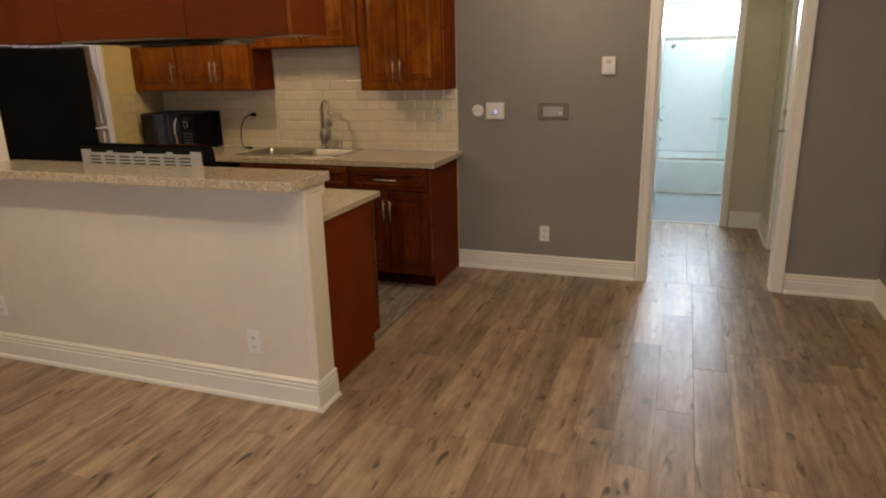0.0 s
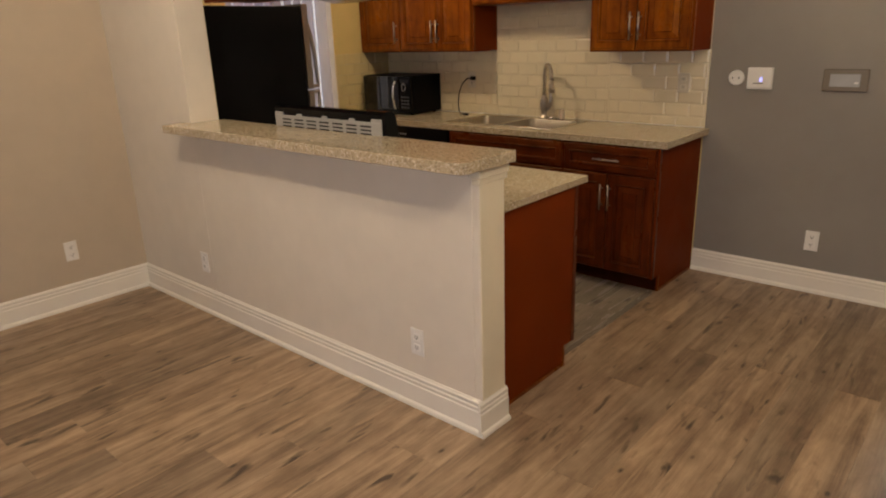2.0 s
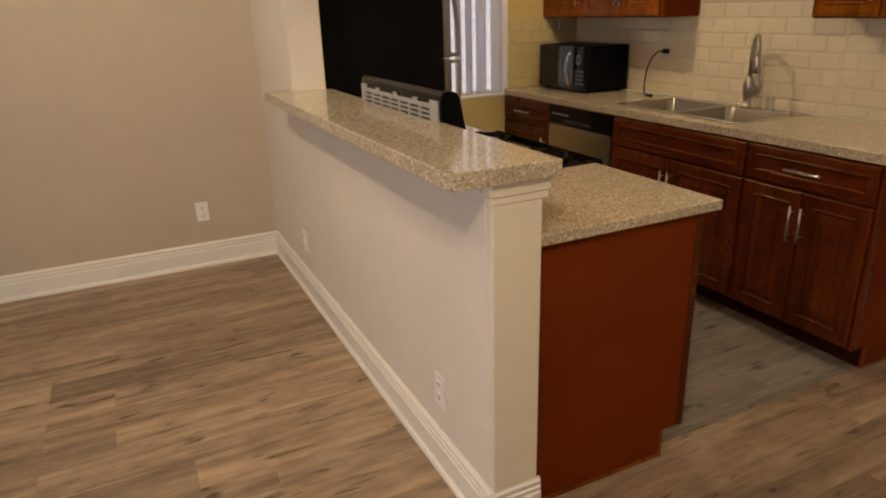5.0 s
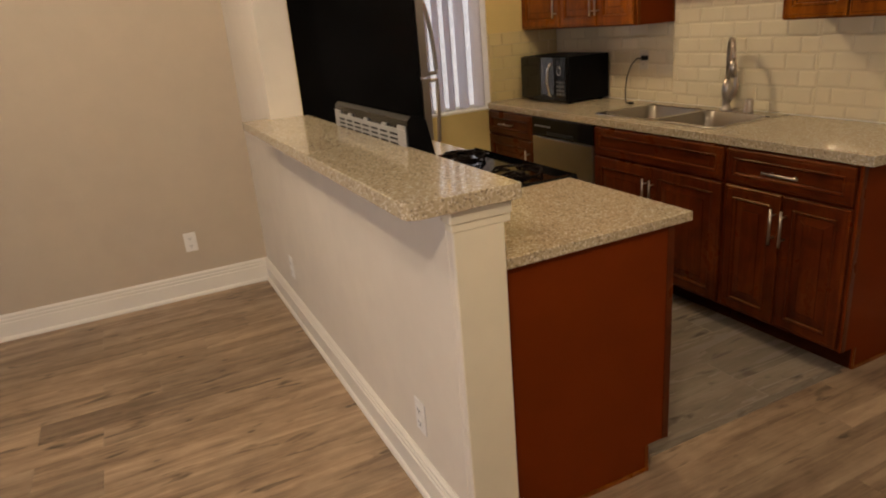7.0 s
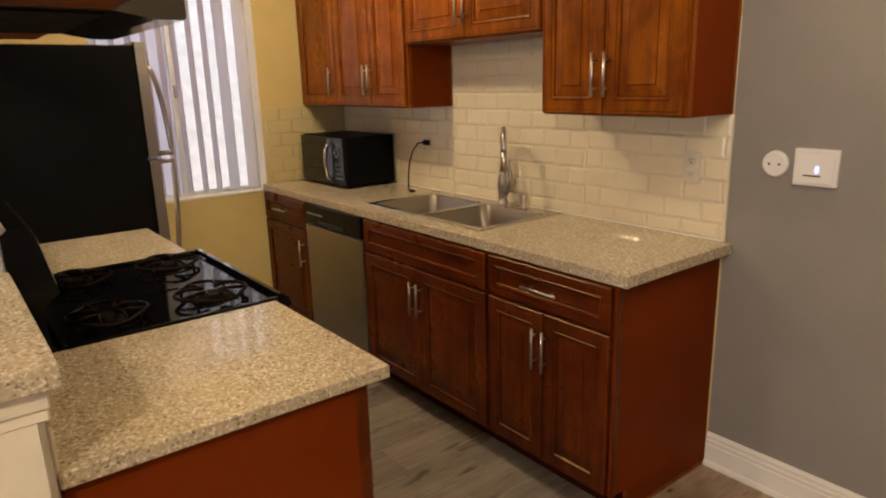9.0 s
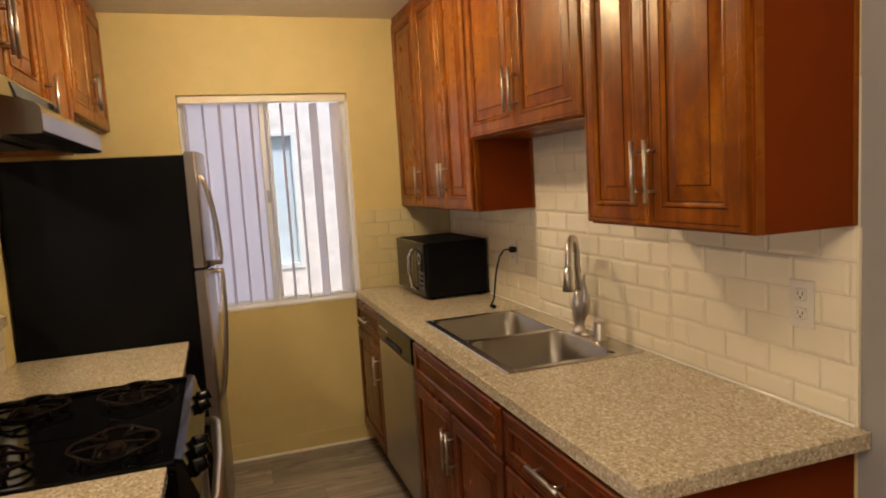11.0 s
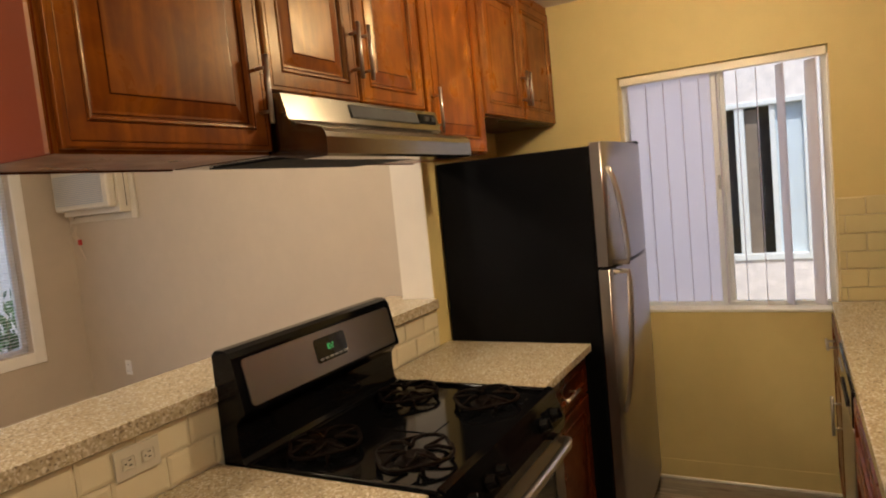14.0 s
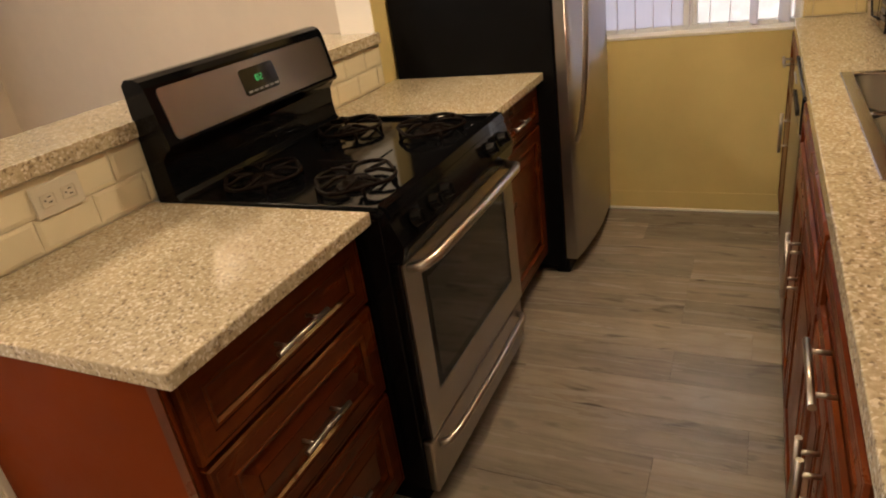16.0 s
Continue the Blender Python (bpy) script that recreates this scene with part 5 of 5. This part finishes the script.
part("window_frame", B((LX0, LX1, YS - 0.11, YS - 0.07, LZ0, LZ0 + 0.04), (LX0, LX1, YS - 0.11, YS - 0.07, LZ1 - 0.04, LZ1), (LX0, LX0 + 0.04, YS - 0.11, YS - 0.07, LZ0 + 0.04, LZ1 - 0.04), (LX1 - 0.04, LX1, YS - 0.11, YS - 0.07, LZ0 + 0.04, LZ1 - 0.04), (-1.64, -1.60, YS - 0.105, YS - 0.075, LZ0 + 0.04, LZ1 - 0.04), bev=0.002), "alu", lw)
part("casing", B((LX0 - 0.085, LX0, YS, YS + 0.02, LZ0 - 0.09, LZ1 + 0.085), (LX1, LX1 + 0.085, YS, YS + 0.02, LZ0 - 0.09, LZ1 + 0.085), (LX0, LX1, YS, YS + 0.02, LZ1, LZ1 + 0.085), (LX0, LX1, YS, YS + 0.022, LZ0 - 0.09, LZ0), bev=0.003), "trim", lw, "cream painted window casing")
p = part("pane", B((LX0 + 0.04, LX1 - 0.04, YS - 0.092, YS - 0.088, LZ0 + 0.04, LZ1 - 0.04)), "glass", lw)
p.visible_shadow = False
hbld = thing("horizontal_blind", "white horizontal slat blind in the living room window", "blind", (-1.62, YS - 0.04, LZ1 - 0.03))
part("headrail", B((LX0 + 0.006, LX1 - 0.006, YS - 0.055, YS - 0.02, LZ1 - 0.04, LZ1 - 0.004), bev=0.002), "slat", hbld)
for i in range(52):
    z = LZ0 + 0.03 + i * 0.0252
    part("slat", prism(bmesh.new(), [(YS - 0.052, z + 0.002), (YS - 0.038, z + 0.0055), (YS - 0.024, z + 0.003), (YS - 0.038, z + 0.0045)], LX0 + 0.008, LX1 - 0.008, "x"), "slat", hbld)
for xx in (LX0 + 0.15, LX1 - 0.15):
    part("ladder_cord", tube(bmesh.new(), [(xx, YS - 0.022, LZ0 + 0.02), (xx, YS - 0.022, LZ1 - 0.04)], 0.0012, 5), "string", hbld)

ac = thing("air_conditioner", "cream through-wall air conditioner with a grille high on the beige wall", "air conditioner", (XL, -3.85, 1.88))
A0, A1 = -4.37, -3.70
part("wall_frame", B((XL + 0.0005, XL + 0.022, A0 - 0.06, A0, 1.605, 2.20), (XL + 0.0005, XL + 0.022, A1 + 0.015, A1 + 0.075, 1.605, 2.20), (XL + 0.0005, XL + 0.022, A0, A1 + 0.015, 1.605, 1.655), (XL + 0.0005, XL + 0.022, A0, A1 + 0.015, 2.14, 2.20), bev=0.004), "ivory", ac, "cream painted wall frame")
part("case", B((XL + 0.0005, XL + 0.115, A0 + 0.001, A1 + 0.014, 1.660, 2.135), bev=0.006, seg=2), "ivory", ac)
fg = part("front_grille", B((XL + 0.1155, XL + 0.190, A0, A1, 1.700, 2.130), bev=0.022, seg=3), "ivory", ac, "ivory front panel")
for i in range(16):
    z = 1.745 + i * 0.0145
    part("louvre", B((XL + 0.1902, XL + 0.1945, A0 + 0.03, A1 - 0.06, z, z + 0.0075)), "galv", fg)
part("vent_flap", B((XL + 0.1902, XL + 0.1945, A0 + 0.05, A1 - 0.05, 2.01, 2.07)), "dark", fg)
part("side_slot", B((XL + 0.05, XL + 0.056, A1 + 0.0142, A1 + 0.0152, 1.70, 2.08)), "dark", ac)
CY = -4.335
cd = thing("hanging_cord", "bundled cream cord with a red tag hanging below the air conditioner", "cord", (XL + 0.06, CY, 1.55))
part("bundle", tube(bmesh.new(), [(XL + 0.03, CY - 0.03, 1.66), (XL + 0.10, CY, 1.60), (XL + 0.03, CY - 0.05, 1.56), (XL + 0.10, CY + 0.01, 1.51), (XL + 0.04, CY - 0.03, 1.46), (XL + 0.09, CY + 0.03, 1.50), (XL + 0.05, CY - 0.01, 1.58)], 0.007, 8), "string", cd)
part("tail", tube(bmesh.new(), [(XL + 0.06, CY, 1.50), (XL + 0.07, CY + 0.03, 1.42), (XL + 0.05, CY + 0.06, 1.30)], 0.005, 6), "string", cd)
part("tag", B((XL + 0.05, XL + 0.075, CY + 0.02, CY + 0.045, 1.43, 1.475), bev=0.004), "red", cd, "small red plastic tag")

# ---- lamps ----
kl = thing("ceiling_light", "round frosted dome ceiling light, lit, on the kitchen ceiling", "ceiling light", (-1.60, 0.46, CEIL))
part("base_ring", lathe(bmesh.new(), (-1.60, 0.46, CEIL - 0.022), [(0.205, 0), (0.212, 0.006), (0.212, 0.0215)], 36), "nickel", kl, "thin nickel rim")
d = part("dome", lathe(bmesh.new(), (-1.60, 0.46, CEIL - 0.112), [(0.012, 0), (0.07, 0.006), (0.125, 0.024), (0.17, 0.052), (0.198, 0.089)], 36), "dome", kl, "lit frosted glass dome")
d.visible_shadow = False
# Fixture made up to hold the added west lamp.
ll = thing("ceiling_light", "small frosted ceiling light, unseen, added on the west living room ceiling", "ceiling light", (-1.10, -1.80, CEIL))
part("base_ring", lathe(bmesh.new(), (-1.10, -1.80, CEIL - 0.022), [(0.15, 0), (0.156, 0.006), (0.156, 0.0215)], 32), "nickel", ll)
d = part("dome", lathe(bmesh.new(), (-1.10, -1.80, CEIL - 0.10), [(0.012, 0), (0.06, 0.006), (0.11, 0.03), (0.145, 0.077)], 32), "dome", ll, "lit frosted glass dome")
d.visible_shadow = False

for lx, ly, where in ((1.25, -1.58, "living room"), (0.72, 0.70, "entry")):
    copy_thing(ll, Matrix.Translation((lx, ly, CEIL)))["label"] = "small frosted ceiling light, lit, on the " + where + " ceiling"
# Unseen window made up round the cool fill lamp.
w4 = thing("window_4", "tall white framed window, unseen, added for cool fill light", "window", (1.07, YS - 0.05, 0.35), kind="structure")
part("window_frame", B((0.20, 1.95, YS - 0.07, YS - 0.03, 0.35, 0.40), (0.20, 1.95, YS - 0.07, YS - 0.03, 2.01, 2.06), (0.20, 0.25, YS - 0.07, YS - 0.03, 0.40, 2.01), (1.90, 1.95, YS - 0.07, YS - 0.03, 0.40, 2.01), (1.05, 1.10, YS - 0.07, YS - 0.03, 0.40, 2.01), bev=0.003), "alu", w4)

# ---- hall and bathroom ----
dh = thing("door_1", "white panel door in the hall side wall, shut, with a nickel lever", "door", (2.28, 2.19, 0), kind="structure")
bm_ = bmesh.new()
box(bm_, 2.285, 2.320, 1.80, 2.58, 0.008, 2.03, bev=0.002)
part("leaf", bm_, "trim", dh)
part("panel_moulding", B(*[(2.279, 2.2848, y0, y1, z0, z1) for y0, y1, z0, z1 in ((1.90, 2.15, 0.22, 0.90), (2.23, 2.48, 0.22, 0.90), (1.90, 2.15, 1.05, 1.88), (2.23, 2.48, 1.05, 1.88))], bev=0.002), "trim", dh)
part("casing", B((2.262, 2.279, 1.72, 1.79, 0, 2.10), (2.262, 2.279, 2.59, 2.66, 0, 2.10), (2.262, 2.279, 1.79, 2.59, 2.035, 2.10), bev=0.003), "trim", dh)
hnd = part("handle", tube(bmesh.new(), [(2.284, 2.50, 0.98), (2.235, 2.50, 0.98), (2.230, 2.42, 0.98)], 0.009, 10), "nickel", dh, "nickel lever handle")
part("deadbolt", lathe(bmesh.new(), (2.262, 2.50, 1.12), [(0.026, 0), (0.028, 0.006), (0.028, 0.022)], 18, "x"), "nickel", dh, "round nickel deadbolt")

db = thing("door_2", "white bathroom door, swung open against the side wall", "door", (1.315, 3.46, 0), kind="structure")
part("leaf", B((1.275, 1.310, 3.46, 4.09, 0.008, 2.02), bev=0.002), "trim", db)
for z in (0.22, 1.03, 1.82):
    part("hinge", B((1.3185, 1.326, 3.405, 3.458, z - 0.045, z + 0.045), bev=0.001), "nickel", db, "nickel butt hinge")

tub = thing("bathtub", "white enamel alcove bathtub with sliding glass screens", "bathtub", (1.68, 5.3, 0))
bm_ = bmesh.new()
prism(bm_, [(4.92, -0.004), (4.92, 0.36), (4.93, 0.38), (5.00, 0.385), (5.05, 0.20), (5.15, 0.14), (5.55, 0.14), (5.62, 0.25), (5.64, 0.385), (5.698, 0.385), (5.698, -0.004)], 0.602, 2.098, "x")
part("tub", bm_, "tub", tub)
part("base_strip", B((0.602, 2.098, 4.900, 4.919, -0.003, 0.018), bev=0.003), "trim", tub)
for z0, z1 in ((0.386, 0.402), (1.715, 1.755)):
    part("track", B((0.602, 2.098, 4.945, 4.985, z0, z1), bev=0.002), "steelx", tub, "silver sliding track")
for x0, x1, y in ((0.62, 1.30, 4.956), (1.93, 2.09, 4.972)):
    p = part("glass_screen", B((x0, x1, y, y + 0.006, 0.403, 1.714)), "frost", tub)
    p.visible_shadow = False
part("towel_bar", tube(bmesh.new(), [(1.85, 4.915, 0.86), (1.85, 4.90, 0.86), (2.07, 4.90, 0.86), (2.07, 4.915, 0.86)], 0.008, 8), "chrome", tub, "chrome towel bar on the screen")
for b in ((0.602, 2.098, 5.690, 5.699, 0.386, 1.78), (0.601, 0.610, 4.99, 5.689, 0.386, 1.78), (2.090, 2.099, 4.99, 5.689, 0.386, 1.78)):
    part("surround_panel", B(b, bev=0.002), "surround", tub)
sh = thing("shower_head", "chrome shower head on a bent arm high on the bathroom wall", "shower head", (1.30, 5.4, 1.68))
part("arm", tube(bmesh.new(), [(1.22, 5.688, 1.70), (1.24, 5.60, 1.72), (1.33, 5.52, 1.69)], 0.009, 8), "chrome", sh)
part("head", tube(bmesh.new(), [(1.33, 5.52, 1.69), (1.37, 5.48, 1.665)], [0.014, 0.034], 14), "chrome", sh)
fc = thing("bath_taps", "chrome bath spout and taps on the end wall over the tub", "tap", (1.25, 5.6, 0.7))
for z in (0.95, 0.78, 0.55):
    part("tap", tube(bmesh.new(), [(1.26, 5.689, z), (1.26, 5.62, z), (1.30, 5.60, z - 0.01)], [0.022, 0.018, 0.014], 10), "chrome", fc)
bw = thing("window_3", "bright frosted high window in the bathroom", "window", (1.67, 5.74, 1.80), kind="structure")
part("window_frame", B((1.25, 2.10, 5.72, 5.76, 1.80, 1.83), (1.25, 2.10, 5.72, 5.76, 2.14, 2.17), (1.25, 1.28, 5.72, 5.76, 1.83, 2.14), (2.07, 2.10, 5.72, 5.76, 1.83, 2.14), bev=0.002), "alu", bw)

structure("backdrop", B((0.9, 2.5, 6.10, 6.12, 1.3, 2.9)), "daylight", "bright daylight outside the bathroom window").visible_shadow = False

# ---- tiles, as single pieces ----


def tile_mesh(w, h, t=0.006, b=0.010):
    bm = bmesh.new()
    g = 0.0012
    rings = []
    for inset, d in ((g, 0.0), (g, t * 0.45), (b, t)):
        rings.append([bm.verts.new((x, -d, z)) for x, z in ((inset, inset), (w - inset, inset), (w - inset, h - inset), (inset, h - inset))])
    for p, q in zip(rings, rings[1:]):
        for k in range(4):
            bm.faces.new((p[k], p[(k + 1) % 4], q[(k + 1) % 4], q[k]))
    bm.faces.new(rings[-1])
    return bm


_tiles = {}


def tile(w, h, at, turn, parent, flat=False):
    key = (round(w, 3), round(h, 3), flat)
    if key not in _tiles:
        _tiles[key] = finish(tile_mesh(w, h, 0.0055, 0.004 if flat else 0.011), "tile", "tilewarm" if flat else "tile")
    ob = new("tile", _tiles[key])
    ob.parent = parent
    ob.matrix_basis = Matrix.Translation(Vector(at) - origin_of(parent)) @ Matrix.Rotation(radians(turn), 4, "Z")
    return ob


def tiled(parent, u0, u1, z0, z1, place, turn, tw=0.156, th=0.0795, shift=0.0, flat=False):
    """Rows of half-bond tiles from the top down. place(u, z) gives the lower corner."""
    row, top = 0, z1
    while top - z0 > 0.012:
        low = max(z0, top - th)
        u = u0 - ((row % 2) * tw / 2 + shift) % tw
        while u < u1 - 0.004:
            a, b = max(u, u0), min(u + tw, u1)
            if b - a > 0.012:
                tile(b - a, top - low, place(a, b, low), turn, parent, flat)
            u += tw
        top, row = low, row + 1


GR = 0.002
bs1 = structure("backsplash_north", B((XK + 0.001, -0.045, YW - GR, YW - 0.0002, 0.905, 1.690)), "grout", "cream bevelled subway tile backsplash")
place_n = lambda a, b, z: (a, YW - GR - 0.0001, z)
tiled(bs1, XK + 0.010, -1.603, 0.912, 1.374, place_n, 0)
tiled(bs1, -1.603, -0.688, 0.912, 1.679, place_n, 0, shift=0.04)
tiled(bs1, -0.688, -0.047, 0.912, 1.367, place_n, 0, shift=0.08)
structure("trim_tile_edge", B((-0.0465, -0.040, YW - 0.010, YW - 0.0002, 0.9095, 1.366), bev=0.001), "tile", "white tile edge strip")
structure("trim_tile_caulk", B((XK + 0.01, -0.046, YW - 0.014, YW - 0.008, 0.9093, 0.915), bev=0.001), "trim", "white sealant line")
bs2 = structure("backsplash_west", B((XK + 0.0002, XK + GR, 0.925, YW - 0.011, 0.905, 1.372)), "grout", "cream tiles on the window wall")
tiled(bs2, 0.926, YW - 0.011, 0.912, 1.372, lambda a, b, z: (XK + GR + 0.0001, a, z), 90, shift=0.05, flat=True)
bs3 = structure("backsplash_bar", B((-1.900, -0.002, YP1 + 0.0002, YP1 + GR, 0.891, 1.056)), "grout", "cream tiles on the kitchen side of the half wall")
tiled(bs3, -1.898, -0.004, 0.893, 1.055, lambda a, b, z: (b, YP1 + GR + 0.0001, z), 180, th=0.081, shift=0.03)

# ---- floor planks, as single pieces ----
_planks = {}


def plank(w, l, at, parent, mat):
    key = (round(w, 3), round(l, 3), mat)
    if key not in _planks:
        bm = bmesh.new()
        g, c, d = 0.0003, 0.0010, 0.0006
        low = [bm.verts.new(p) for p in ((g, g, -0.008), (w - g, g, -0.008), (w - g, l - g, -0.008), (g, l - g, -0.008))]
        mid = [bm.verts.new((p.co.x, p.co.y, -d)) for p in low]
        top = [bm.verts.new(p) for p in ((g + c, g + c, 0), (w - g - c, g + c, 0), (w - g - c, l - g - c, 0), (g + c, l - g - c, 0))]
        for p, q in ((low, mid), (mid, top)):
            for k in range(4):
                bm.faces.new((p[k], p[(k + 1) % 4], q[(k + 1) % 4], q[k]))
        bm.faces.new(top)
        _planks[key] = finish(bm, "plank", mat)
    ob = new("plank", _planks[key])
    ob.parent = parent
    ob.location = Vector(at) - origin_of(parent)
    return ob


def lay(parent, x0, x1, y0, y1, mat, w=0.165, l=1.22, seed=1, holes=()):
    rr = random.Random(seed)
    x = x0
    while x < x1 - 0.01:
        xe = min(x + w, x1)
        y = y0 - rr.choice((0.0, 0.2, 0.4, 0.6, 0.8, 1.0)) * l
        while y < y1 - 0.01:
            a, b = max(y, y0), min(y + l, y1)
            if b - a > 0.02 and not any(h[0] <= x and xe <= h[1] + 0.001 and h[2] <= a and b <= h[3] for h in holes):
                plank(xe - x, round(b - a, 3), (x, a, 0), parent, mat)
            y += l
        x = xe


lay(floor, XL, 0.03, YS, YP0, "plank", seed=3)
lay(floor, 0.03, XR, YS, YW, "plank", seed=5)
lay(floor, -0.075, 0.03, YP1, YW, "plank", seed=6)
lay(floor, XK, -0.075, YP1, YW, "kplank", seed=7, w=0.18)
lay(hall_floor, DX0 - 0.04, 2.28, YW, 3.37, "plank", seed=8)
